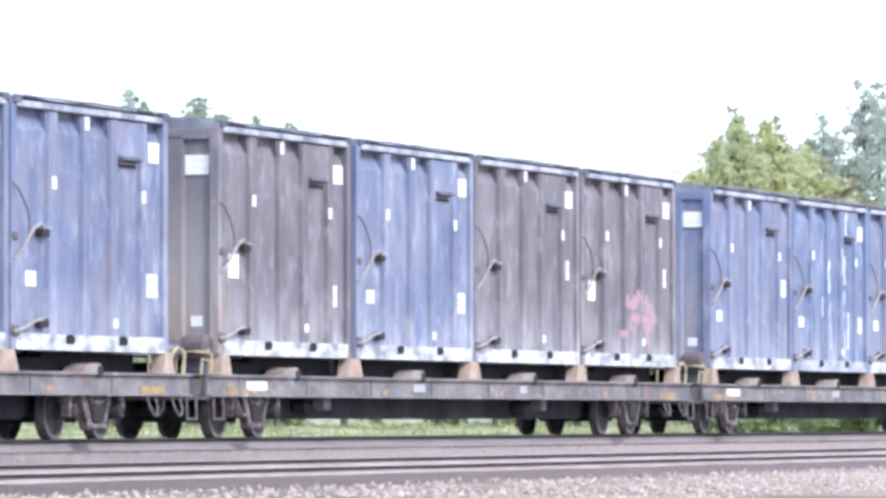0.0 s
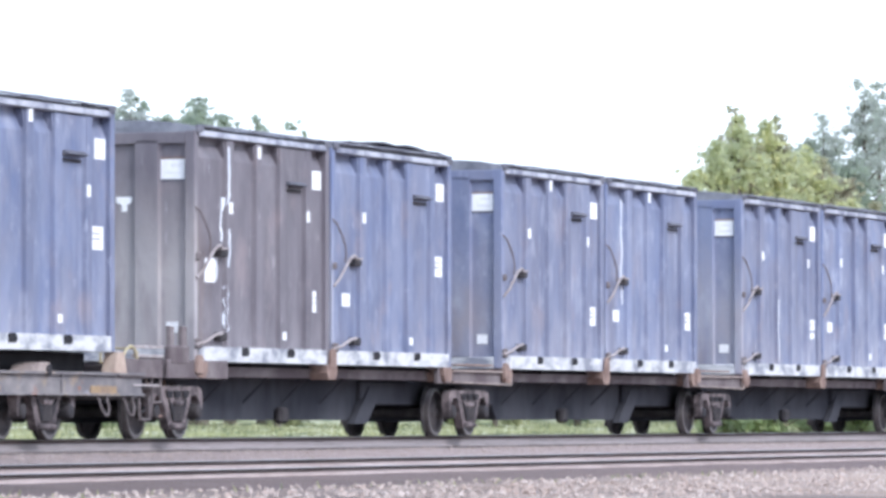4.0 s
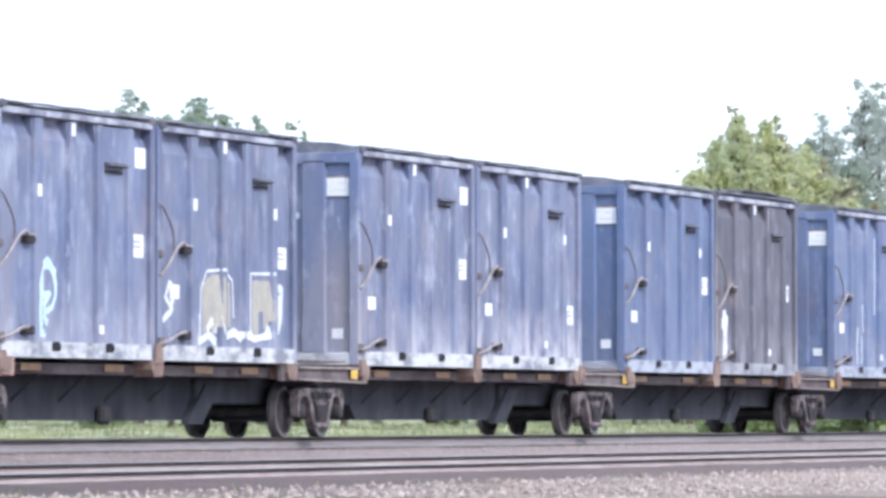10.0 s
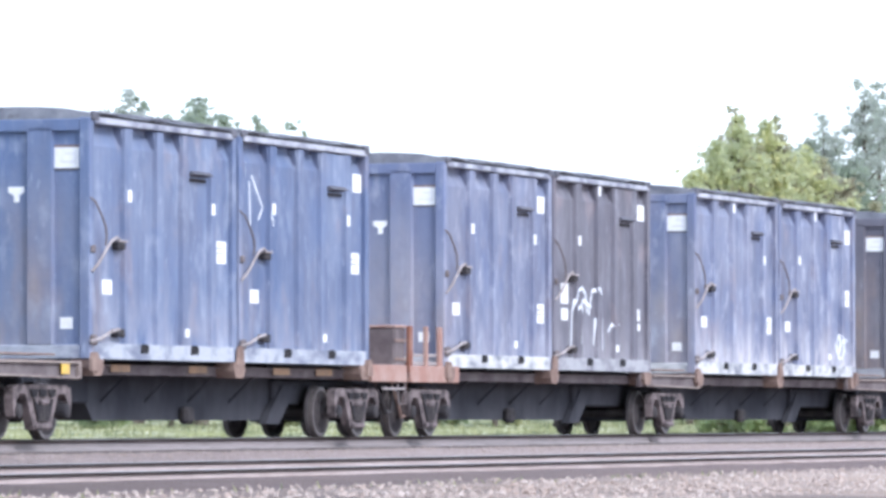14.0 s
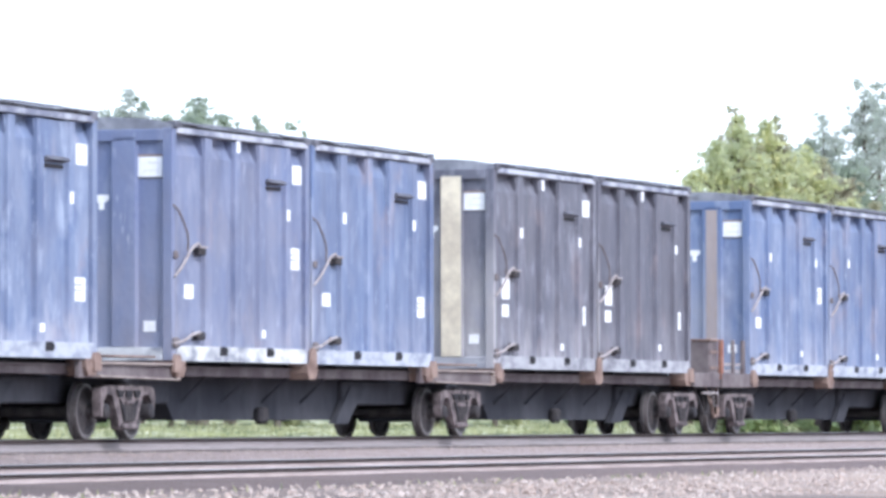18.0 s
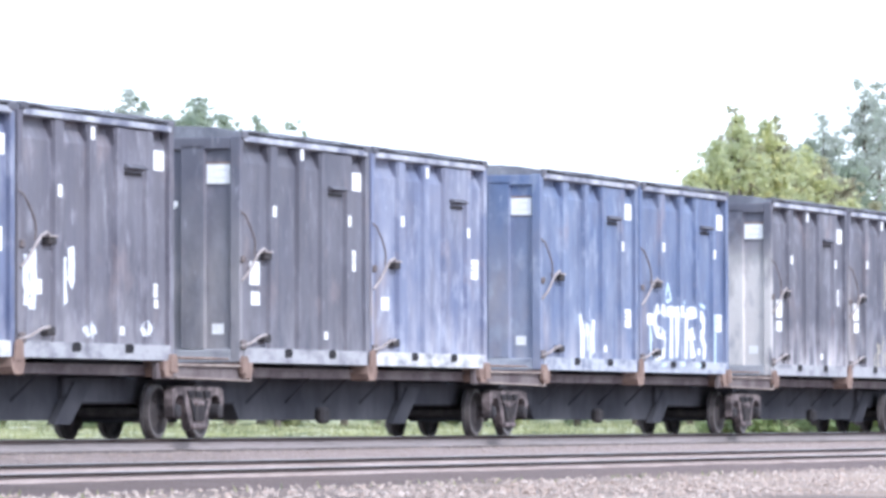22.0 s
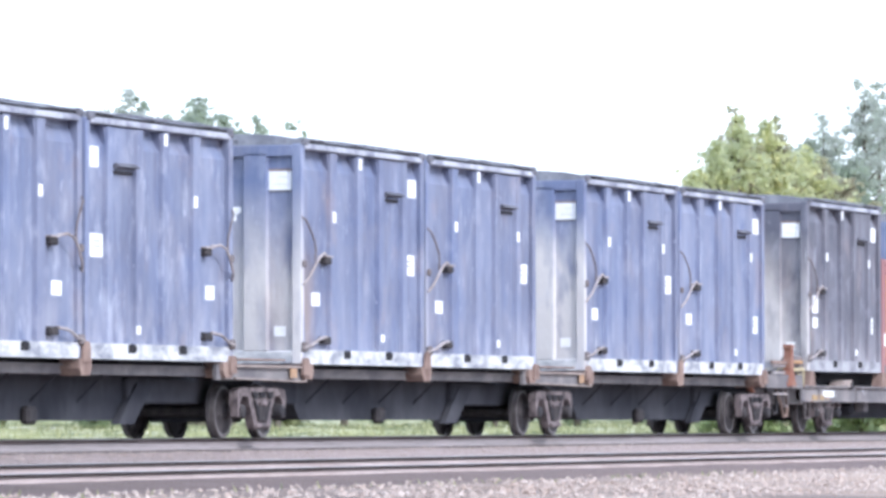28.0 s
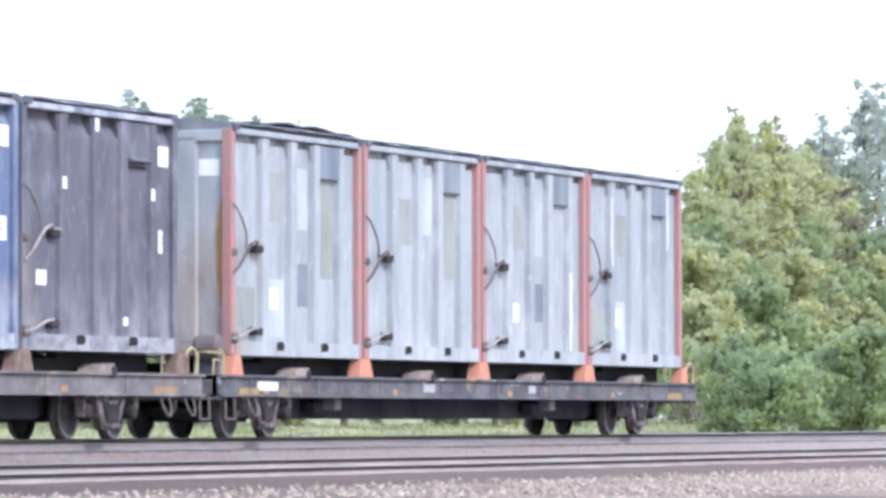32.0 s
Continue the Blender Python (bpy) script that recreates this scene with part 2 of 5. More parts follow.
SPRAYS = {
    "white": plain("white_spray", (0.78, 0.80, 0.84), (0.60, 0.64, 0.72), 4.0, 0.6, bump=0),
    "ice": plain("ice_blue_spray", (0.50, 0.66, 0.80), (0.70, 0.80, 0.88), 4.0, 0.6, bump=0),
    "tan": plain("tan_spray", (0.46, 0.43, 0.36), (0.36, 0.34, 0.32), 3.0, 0.7, bump=0),
    "pink": plain("pink_spray", (0.46, 0.29, 0.315), (0.32, 0.24, 0.27), 5.0, 0.7, bump=0),
    "azure": plain("azure_spray", (0.12, 0.30, 0.58), (0.16, 0.30, 0.52), 3.0, 0.6, bump=0),
}


# ---- mesh helpers ----
def block(bm, x0, x1, y0, y1, z0, z1, bevel=0.0):
    vs = [bm.verts.new((x, y, z)) for z in (z0, z1) for y in (y0, y1) for x in (x0, x1)]
    fs = [bm.faces.new([vs[i] for i in f]) for f in
          ((0, 2, 3, 1), (4, 5, 7, 6), (0, 1, 5, 4), (2, 6, 7, 3), (0, 4, 6, 2), (1, 3, 7, 5))]
    if bevel:
        bmesh.ops.bevel(bm, geom=list({e for f in fs for e in f.edges}), offset=bevel, segments=1, affect="EDGES")


def prism(bm, outline, axis, a, b):
    """An outline of points, pushed along an axis from a to b."""
    def at(p, h):
        return {"x": (h, p[0], p[1]), "y": (p[0], h, p[1]), "z": (p[0], p[1], h)}[axis]
    lo, hi = [bm.verts.new(at(p, a)) for p in outline], [bm.verts.new(at(p, b)) for p in outline]
    k = len(outline)
    faces = [bm.faces.new(lo), bm.faces.new(hi)]
    for i in range(k):
        faces.append(bm.faces.new((lo[i], lo[(i + 1) % k], hi[(i + 1) % k], hi[i])))
    bmesh.ops.recalc_face_normals(bm, faces=faces)


def tube(bm, pts, r, sides=6):
    """A round bar along a line of points."""
    rings, pts = [], [Vector(p) for p in pts]
    for i, p in enumerate(pts):
        d = (pts[min(i + 1, len(pts) - 1)] - pts[max(i - 1, 0)]).normalized()
        u = d.orthogonal().normalized() if abs(d.y) > 0.99 else d.cross(Vector((0, 1, 0))).normalized()
        w = d.cross(u)
        rings.append([bm.verts.new(p + r * (math.cos(a) * u + math.sin(a) * w))
                      for a in (2 * math.pi * k / sides for k in range(sides))])
    for a, b in zip(rings, rings[1:]):
        for k in range(sides):
            bm.faces.new((a[k], a[(k + 1) % sides], b[(k + 1) % sides], b[k]))
    bm.faces.new(rings[0]), bm.faces.new(rings[-1])


def lathe(bm, profile, axis_at, sides=24):
    """Rings of (radius, y) turned about an axis along y through axis_at (x, z)."""
    rings = [[bm.verts.new((axis_at[0] + r * math.cos(a), y, axis_at[1] + r * math.sin(a)))
              for a in (2 * math.pi * k / sides for k in range(sides))] for r, y in profile]
    for a, b in zip(rings, rings[1:]):
        for k in range(sides):
            bm.faces.new((a[k], a[(k + 1) % sides], b[(k + 1) % sides], b[k]))
    bm.faces.new(rings[0]), bm.faces.new(rings[-1])


def thing(name, label, category, group=""):
    return tagged(new(name), label, category, group)


def part(name, bm, mat, parent, label="", at=(0, 0, 0), smooth=False):
    """Links a bmesh as one mesh object under a thing or a part."""
    if not isinstance(bm, bpy.types.Mesh):
        bmesh.ops.recalc_face_normals(bm, faces=bm.faces)
        me = bpy.data.meshes.new(name)
        bm.to_mesh(me)
        bm.free()
        me.materials.append(mat)
        if smooth:
            me.polygons.foreach_set("use_smooth", [True] * len(me.polygons))
    else:
        me = bm
    ob = new(name, me)
    ob.parent, ob.location = parent, at
    return tagged(ob, label)


def boxed(name, dims, mat, parent, label="", bevel=0.012):
    bm = bmesh.new()
    block(bm, *dims, bevel=bevel)
    return part(name, bm, mat, parent, label)


# ---- ground: one sheet, shaped across the tracks ----
PROFILE = [(-2600, -1.6), (-200, -1.45), (-30, -1.35), (-24, -1.15), (-16, -0.66), (-9, -0.60), (-6.0, -0.60), (-4.9, -0.56),
           (-4.4, -0.545), (-1.95, -0.455), (-1.35, -0.25), (-0.2, -0.205), (2.65, -0.205), (3.4, -0.25), (4.6, -0.45), (8, -0.36),
           (18, -0.10), (30, 0.16), (60, 0.42), (200, 0.5), (3000, 0.5)]


def ground_z(y):
    return float(np.interp(y, [p[0] for p in PROFILE], [p[1] for p in PROFILE]))


def build_ground():
    ys = []
    for (a, _), (b, _) in zip(PROFILE, PROFILE[1:]):
        k = max(1, min(14, int((b - a) / 0.35)))
        ys += [a + (b - a) * i / k for i in range(k)]
    ys.append(PROFILE[-1][0])
    xs = [-2500, -600, -150] + list(np.arange(-40, 260, 1.2)) + [300, 400, 600, 1000, 3600]
    verts, faces = [], []
    for x in xs:
        for y in ys:
            z = ground_z(y)
            if -40 < x < 260 and -20 < y < 60:
                amp = 0.012 if -4.6 < y < 3.2 else (0.03 if y < 0 else 0.06)
                z += amp * noise.fractal(Vector((x * 0.5, y * 0.5, 1.3)), 1.0, 2.0, 3)
            verts.append((x, y, z))
    k = len(ys)
    for i in range(len(xs) - 1):
        for j in range(k - 1):
            a = i * k + j
            faces.append((a, a + k, a + k + 1, a + 1))
    me = bpy.data.meshes.new("ground")
    me.from_pydata(verts, [], faces)
    me.polygons.foreach_set("use_smooth", [True] * len(me.polygons))
    m, n, l, b = material("gravel_ballast_and_grass", 0.95)
    v = coords(n, l, (1, 1, 1), 0.0, False)
    stone = mixed(n, l, noise_mask(n, l, v, 7.0, 0.35, 0.68), (0.34, 0.272, 0.235), (0.60, 0.505, 0.445))
    stone = mixed(n, l, noise_mask(n, l, v, 0.7, 0.45, 0.75), stone, (0.44, 0.31, 0.225))
    bal = mixed(n, l, noise_mask(n, l, v, 16.0, 0.35, 0.7), (0.14, 0.108, 0.103), (0.28, 0.225, 0.215))
    bal = mixed(n, l, noise_mask(n, l, v, 0.9, 0.4, 0.72), bal, (0.23, 0.175, 0.16))
    grass = mixed(n, l, noise_mask(n, l, v, 1.6, 0.38, 0.66), (0.24, 0.27, 0.12), (0.50, 0.49, 0.25))
    grass = mixed(n, l, noise_mask(n, l, v, 0.35, 0.46, 0.62), grass, (0.68, 0.66, 0.50))
    # long dark patches: shade of the bushes put into the grass colour
    grass = mixed(n, l, noise_mask(n, l, coords(n, l, (0.12, 1, 1), 9.0, False), 1.4, 0.5, 0.62), grass, (0.10, 0.13, 0.06))
    sep = n.new("ShaderNodeSeparateXYZ")
    wob = n.new("ShaderNodeMath")
    wob.operation, wob.inputs[1].default_value = "MULTIPLY_ADD", 1.4
    l.new(v, sep.inputs[0])
    l.new(noise_mask(n, l, v, 0.9, 0.2, 0.8), wob.inputs[0])
    l.new(sep.outputs["Y"], wob.inputs[2])

    def edge(lo, hi):
        r = n.new("ShaderNodeMapRange")
        r.inputs["From Min"].default_value, r.inputs["From Max"].default_value = lo, hi
        l.new(wob.outputs[0], r.inputs["Value"])
        return r.outputs[0]
    c = mixed(n, l, edge(-8.4, -5.4), stone, bal)
    crest = mixed(n, l, noise_mask(n, l, v, 16.0, 0.35, 0.7), (0.29, 0.23, 0.215), (0.50, 0.415, 0.39))
    c = mixed(n, l, edge(-1.9, -1.3), c, crest)
    # ground darkens in blotches towards lower x
    low_x, stain = n.new("ShaderNodeMapRange"), n.new("ShaderNodeMath")
    low_x.inputs["From Min"].default_value, low_x.inputs["From Max"].default_value, low_x.inputs["To Max"].default_value = 92, 58, 0.9
    l.new(sep.outputs["X"], low_x.inputs["Value"])
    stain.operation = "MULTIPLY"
    l.new(low_x.outputs[0], stain.inputs[0])
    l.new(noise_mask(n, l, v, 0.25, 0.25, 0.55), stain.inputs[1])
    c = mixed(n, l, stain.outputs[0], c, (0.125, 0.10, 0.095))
    c = mixed(n, l, edge(4.2, 5.6), c, grass)
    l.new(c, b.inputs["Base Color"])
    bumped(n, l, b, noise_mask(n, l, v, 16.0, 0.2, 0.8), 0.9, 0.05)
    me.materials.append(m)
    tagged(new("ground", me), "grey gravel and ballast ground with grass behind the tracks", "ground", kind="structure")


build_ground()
RAIL_STEEL = plain("rail_steel", (0.24, 0.215, 0.215), (0.32, 0.28, 0.28), 1.2, 0.8, 0.0, stretch=(0.3, 2, 2))
# rust brown taken near black: the rail's own shadow lines put into the colour
RAIL_SHADE = plain("rusty_shaded_rail_side", (0.03, 0.023, 0.022), (0.06, 0.045, 0.042), 1.5, 0.85, stretch=(0.3, 3, 3))
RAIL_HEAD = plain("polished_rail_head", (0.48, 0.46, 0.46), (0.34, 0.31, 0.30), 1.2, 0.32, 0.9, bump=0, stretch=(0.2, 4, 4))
TIE = plain("weathered_tie", (0.13, 0.11, 0.105), (0.22, 0.19, 0.175), 2.0, 0.9, stretch=(3, 0.4, 3))


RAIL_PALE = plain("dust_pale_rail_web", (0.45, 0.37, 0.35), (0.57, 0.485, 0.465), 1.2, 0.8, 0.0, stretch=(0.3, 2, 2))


def build_track(centre, top, cant=0.0, web=RAIL_STEEL, foot=RAIL_SHADE):
    """Two rails on sleepers; cant: how much lower the nearer rail lies."""
    for y, z in ((centre - 0.7525, top - cant), (centre + 0.7525, top)):
        rail = thing("rail", "long steel rail with a bright running surface and dusty web", "rail")
        rail.location = (0, y, z)
        rail["kind"] = "structure"
        # head sides, and feet of the near track, carry painted shadow lines
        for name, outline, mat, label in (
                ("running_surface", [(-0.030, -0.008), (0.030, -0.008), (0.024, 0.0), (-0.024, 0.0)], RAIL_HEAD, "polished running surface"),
                ("head", [(-0.036, -0.055), (0.036, -0.055), (0.036, -0.008), (-0.036, -0.008)], RAIL_SHADE, "rail head side, dark for the shadow beneath it"),
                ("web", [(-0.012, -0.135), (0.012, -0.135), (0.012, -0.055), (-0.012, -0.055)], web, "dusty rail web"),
                ("foot", [(-0.076, -0.186), (0.076, -0.186), (0.076, -0.172), (0.014, -0.135), (-0.014, -0.135), (-0.076, -0.172)], foot, "rail foot, dusty on one track, shade-dark on the other")):
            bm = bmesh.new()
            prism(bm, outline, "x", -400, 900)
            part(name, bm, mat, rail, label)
    bm = bmesh.new()
    rnd = random.Random(int(centre * 100))
    for i in range(440):
        x = 10 + i * 0.5 + rnd.uniform(-0.03, 0.03)
        block(bm, x - 0.115, x + 0.115, centre - 1.3 + rnd.uniform(-0.05, 0.05), centre + 1.3, top - 0.40, top - 0.188 - cant - rnd.uniform(0, 0.012))
    ob = part("sleepers", bm, TIE, None)
    tagged(ob, "row of weathered wooden sleepers bedded in ballast", "sleepers", kind="stuff")


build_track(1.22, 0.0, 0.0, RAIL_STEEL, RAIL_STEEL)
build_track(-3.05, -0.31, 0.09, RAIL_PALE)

# ---- the train: places along it, in metres, at the start ----
SPINE_UNITS = ((140.72, 155.74, 171.14, 186.4, 201.82), (218.2, 233.36, 248.3, 263.48, 279.35), (295.45, 310.68, 325.97, 341.2, 356.7),
               (373.17, 388.45, 403.5, 418.78, 434.16), (450.42, 465.9, 481.19, 496.5, 511.65))
PITCH = 6.17
LONG, WIDE, HIGH = 6.06, 2.44, 3.66
FLAT_BASE, SPINE_BASE = 1.312, 1.202
RIBS = ((1.39, 1.70), (2.70, 2.96), (3.77, 4.04), (4.97, 5.19))
DEEP = 0.062
PITCH_FLAT = 6.17
TRAVEL = [0.0, 13.96, 27.93, 41.91, 55.95, 70.04, 84.17, 98.36, 112.58, 126.84, 141.13, 155.46, 169.86, 184.32, 198.83, 213.38, 228.0,
          242.66, 257.37, 272.14, 286.97, 301.86, 316.78, 331.73, 346.71, 361.73, 376.78, 391.87, 407.0, 422.15, 437.32, 452.53, 467.75]
ROLLING = []      # things that travel with the train
TRUCKS = []


def side_depth(x):
    """How far the steel side lies behind the outer faces of the ribs, at x."""
    for a, b in RIBS:
        if a - 0.028 < x < b + 0.028:
            return DEEP * max(0.0, (a - x) / 0.028, (x - b) / 0.028)
    if x < 0.16 or x > LONG - 0.16:
        return 0.0
    return DEEP


def rib_mesh(a, b, y_out, y_in, z0, z1, y_deep):
    bm = bmesh.new()
    prism(bm, [(a - 0.028, y_in), (a, y_out), (b, y_out), (b + 0.028, y_in)], "z", z0, z1)
    block(bm, a + 0.01, b - 0.01, min(y_in, y_deep), max(y_in, y_deep), 2.9, z1)
    s = 1 if y_in > y_out else -1
    for p, q in ((a - 0.028, -0.06), (b + 0.028, 0.06)):
        prism(bm, [(p, 3.24), (p + q, z1), (p, z1)], "y", y_out + s * 0.03, y_deep)
    return bm


def build_container(paint_name, label, mirrored=False, posts=None):
    """A tall sealed waste container: sheet body, ribs, posts, rails, sill with fork pockets, lid, decals and levers."""
    mat = PAINTS[paint_name]
    post_mat = posts or mat
    sill_mat = mat if posts else {"black": SILL_GREY, "slate": SILL_GREY, "deep": SILL_BLUE, "sky": SILL_BLUE}.get(paint_name, SILL)
    deep = 0.10 if posts else DEEP
    c = thing("waste_container", label, "container", "waste containers on the train")

    def mx(a, b):
        return (LONG - b, LONG - a) if mirrored else (a, b)
    bm = bmesh.new()
    low, in_ = (3.40, 0.06) if posts else (3.19, 0.10)
    prism(bm, [(deep, 0.2), (deep, low), (deep + in_, 3.44), (deep + in_, 3.55), (WIDE - deep - in_, 3.55), (WIDE - deep - in_, 3.44), (WIDE - deep, low), (WIDE - deep, 0.2)],
          "x", 0.07, LONG - 0.07)
    part("body", bm, mat, c)
    for a, b in RIBS:
        a, b = mx(a, b)
        part("rib", rib_mesh(a, b, 0.0, deep + 0.01, 0.235, 3.50, deep + 0.11), mat, c)
        part("rib", rib_mesh(a, b, WIDE, WIDE - deep - 0.01, 0.235, 3.50, WIDE - deep - 0.11), mat, c)
    for x0, x1 in ((0.0, 0.17), (LONG - 0.17, LONG)):
        for y0, y1 in ((-0.004, 0.16), (WIDE - 0.16, WIDE + 0.004)):
            boxed("corner_post", (x0 - 0.004, x1 + 0.004, y0, y1, 0.0, 3.60), post_mat, c, "orange-red corner post" if posts else "")
    # end walls: ribs between three sunken panels
    for face, sgn in ((0.0, 1), (LONG, -1)):
        for y0, y1 in ((0.62, 1.0), (1.53, 1.85)):
            bm = bmesh.new()
            prism(bm, [(face + sgn * 0.08, y0 - 0.04), (face, y0), (face, y1), (face + sgn * 0.08, y1 + 0.04)], "z", 0.22, 3.46)
            part("end_rib", bm, mat, c)
        boxed("end_rail", (min(face, face + sgn * 0.1), max(face, face + sgn * 0.1), 0.16, WIDE - 0.16, 3.40, 3.585), mat, c)
        boxed("end_sill", (min(face, face + sgn * 0.1), max(face, face + sgn * 0.1), 0.16, WIDE - 0.16, 0.0, 0.21), sill_mat, c)
    for y0, y1 in ((-0.035, 0.11), (WIDE - 0.11, WIDE + 0.035)):
        bm = bmesh.new()
        block(bm, 0.165, LONG - 0.165, y0, y1, 3.52, 3.615, 0.012)
        part("top_rail", bm, RAIL_TOP if not posts else mat, c, "pale worn top rail")
    bm, edge = bmesh.new(), bmesh.new()
    # black strip added for the shaded gap between top rail and lid
    block(bm, 0.05, LONG - 0.05, -0.005, WIDE + 0.005, 3.60, 3.66)
    part("lid_seal", bm, SHADE_BLACK, c, "black strip for the shaded gap under the lid")
    tube(edge, [(0.04 + (LONG - 0.08) * i / 12, -0.022, 3.683 + 0.006 * math.sin(2.3 * i) + 0.015 * math.sin(math.pi * i / 12)) for i in range(13)], 0.019, 6)
    part("lid_edge", edge, LID_PALE, c, "rolled edge of the lid")
    # bottom sills, pierced by two fork pockets
    for y0, y1 in ((-0.012, 0.10), (WIDE - 0.10, WIDE + 0.012)):
        bm = bmesh.new()
        x = 0.165
        for h0, h1 in (mx(2.0, 2.34), mx(4.06, 4.40)) if not mirrored else (mx(4.06, 4.40), mx(2.0, 2.34)):
            block(bm, x, h0, y0, y1, 0.0, 0.235)
            block(bm, h0, h1, y0, y1, 0.0, 0.095)
            block(bm, h0, h1, y0, y1, 0.222, 0.235)
            x = h1
        block(bm, x, LONG - 0.165, y0, y1, 0.0, 0.235)
        part("bottom_sill", bm, sill_mat, c, "chalky pale bottom sill with fork pockets")
    boxed("floor", (0.1, LONG - 0.1, 0.1, WIDE - 0.1, 0.19, 0.24), IRON, c, bevel=0)
    # solid black plugs in the pockets; the shade inside is their colour
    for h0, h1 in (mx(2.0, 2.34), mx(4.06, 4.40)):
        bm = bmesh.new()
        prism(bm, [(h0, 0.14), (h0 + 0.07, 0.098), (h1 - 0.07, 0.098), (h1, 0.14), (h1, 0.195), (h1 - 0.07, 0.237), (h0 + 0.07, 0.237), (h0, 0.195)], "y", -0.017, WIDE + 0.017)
        part("fork_tunnel", bm, SHADE_BLACK, c, "black plug for the shaded fork pocket")
    # lid: a sagging sheet with a rolled edge
    bm = bmesh.new()
    nx, ny = 14, 6
    grid = []
    for i in range(nx + 1):
        for j in range(ny + 1):
            u, w = i / nx, j / ny
            hump = 0.10 * math.sin(math.pi * w) ** 0.5 + 0.02 * math.sin(9 * u + 2) * math.sin(math.pi * w)
            grid.append(bm.verts.new((0.02 + u * (LONG - 0.04), 0.0 + w * WIDE, 3.665 + hump + (0.012 * math.sin(17 * u) if j in (0, ny) else 0))))
    for i in range(nx):
        for j in range(ny):
            a = i * (ny + 1) + j
            bm.faces.new([grid[a], grid[a + ny + 1], grid[a + ny + 2], grid[a + 1]])
    bottom = bmesh.ops.extrude_face_region(bm, geom=list(bm.faces))
    for g in bottom["geom"]:
        if isinstance(g, bmesh.types.BMVert):
            g.co.z = 3.56
    part("lid", bm, LID_PALE, c, "blue-grey sheet lid")
    for x in (0.05, LONG - 0.30):
        boxed("lid_latch", (x, x + 0.25, -0.045, 0.12, 3.58, 3.70), LID, c, "dark lid latch", 0.02)
    boxed("lid_latch", (0.02, 0.2, 1.1, 1.35, 3.58, 3.69), LID, c, "dark lid latch", 0.02)
    # flush upper plate with a hooded vent below it
    a, b = mx(4.02, 4.99)
    boxed("upper_plate", (a, b, 0.004, 0.06, 2.95, 3.49), PANEL if posts else mat, c, "flush upper plate", 0.004)
    if not posts:
        a, b = mx(4.09, 4.86)
        bm = bmesh.new()
        prism(bm, [(-0.09, 2.905), (0.0, 2.965), (0.09, 2.96), (0.09, 2.885), (0.02, 2.885)], "x", a, b)
        hood = part("vent_hood", bm, LID, c, "small dark vent hood")
        boxed("vent_slot", (a + 0.03, b - 0.03, 0.03, 0.10, 2.80, 2.84), IRON, hood, "dark vent slot", 0.004)
    # decals
    if not posts:
        drab = paint_name in ("brown", "black", "slate")
        for x0, x1, z0, z1 in ((5.40, 5.82, 2.90, 3.21), (1.50, 1.66, 2.37, 2.55), (5.0, 5.14, 2.31, 2.49),
                               (0.64, 1.02, 0.95, 1.17), *(((0.60, 1.04, 1.24, 1.62),) if drab else ()), (3.86, 4.03, 0.39, 0.52), (2.76, 2.90, 3.30, 3.49)):
            x0, x1 = mx(x0, x1)
            y = side_depth((LONG - (x0 + x1) / 2) if mirrored else (x0 + x1) / 2) - 0.005
            boxed("decal", (x0, x1, y, y + 0.006, z0, z1), PLACARD, c, "white decal", 0)
        for z0, z1 in ((0.97, 1.19), (0.80, 0.93)):
            x0, x1 = mx(5.4, 5.56) if drab else mx(5.24, 5.74)
            sign = boxed("decal" if z0 > 0.9 else "small_decal", (x0, x1, deep - 0.005, deep + 0.001, z0, z1), PLACARD, c, "white decal", 0)
            if z0 > 0.9:
                printed = sign
        x0, x1 = mx(5.43, 5.53) if drab else mx(5.34, 5.62)
        for z in (1.06, 1.11):
            boxed("print_bar", (x0, x1, deep - 0.008, deep - 0.004, z, z + 0.022), PRINT, printed, "line of small print", 0)
        plate = boxed("end_decal", (0.062, 0.072, 0.19, 0.59, 2.85, 3.16), PLACARD, c, "large white end decal", 0)
        for k, z in enumerate((2.93, 3.05)):
            boxed("print_bar", (0.059, 0.062, 0.25, 0.50 - 0.08 * k, z, z + 0.03), PRINT_PALE, plate, "line of faint print", 0)
        boxed("decal_edge", (0.060, 0.072, 0.18, 0.60, 3.165, 3.195), RUST_PALE, plate, "rusty edge over the decal", 0)
        boxed("decal_edge", (0.060, 0.072, 0.18, 0.60, 2.815, 2.845), LID, plate, "dark edge under the decal", 0)
        bm = bmesh.new()
        prism(bm, [(1.08, 2.58), (1.08, 2.50), (1.16, 2.45), (1.16, 2.35), (1.25, 2.35), (1.25, 2.45), (1.34, 2.50), (1.34, 2.58)], "x", 0.062, 0.072)
        part("end_mark", bm, PLACARD, c, "white end mark")
        boxed("end_decal", (0.062, 0.072, 0.30, 0.50, 0.45, 0.62), PLACARD, c, "small pale end decal", 0)
    else:
        for x0, x1, z0, z1 in ((1.9, 2.3, 0.75, 1.1), (3.9, 4.12, 0.39, 0.5), (5.25, 5.6, 2.85, 3.3)):
            boxed("decal", (x0, x1, deep - 0.005, deep + 0.001, z0, z1), PLACARD, c, "chalk white patch", 0)
        boxed("end_decal", (0.062, 0.072, 0.22, 0.58, 2.85, 3.12), PLACARD, c, "faded white end decal", 0)
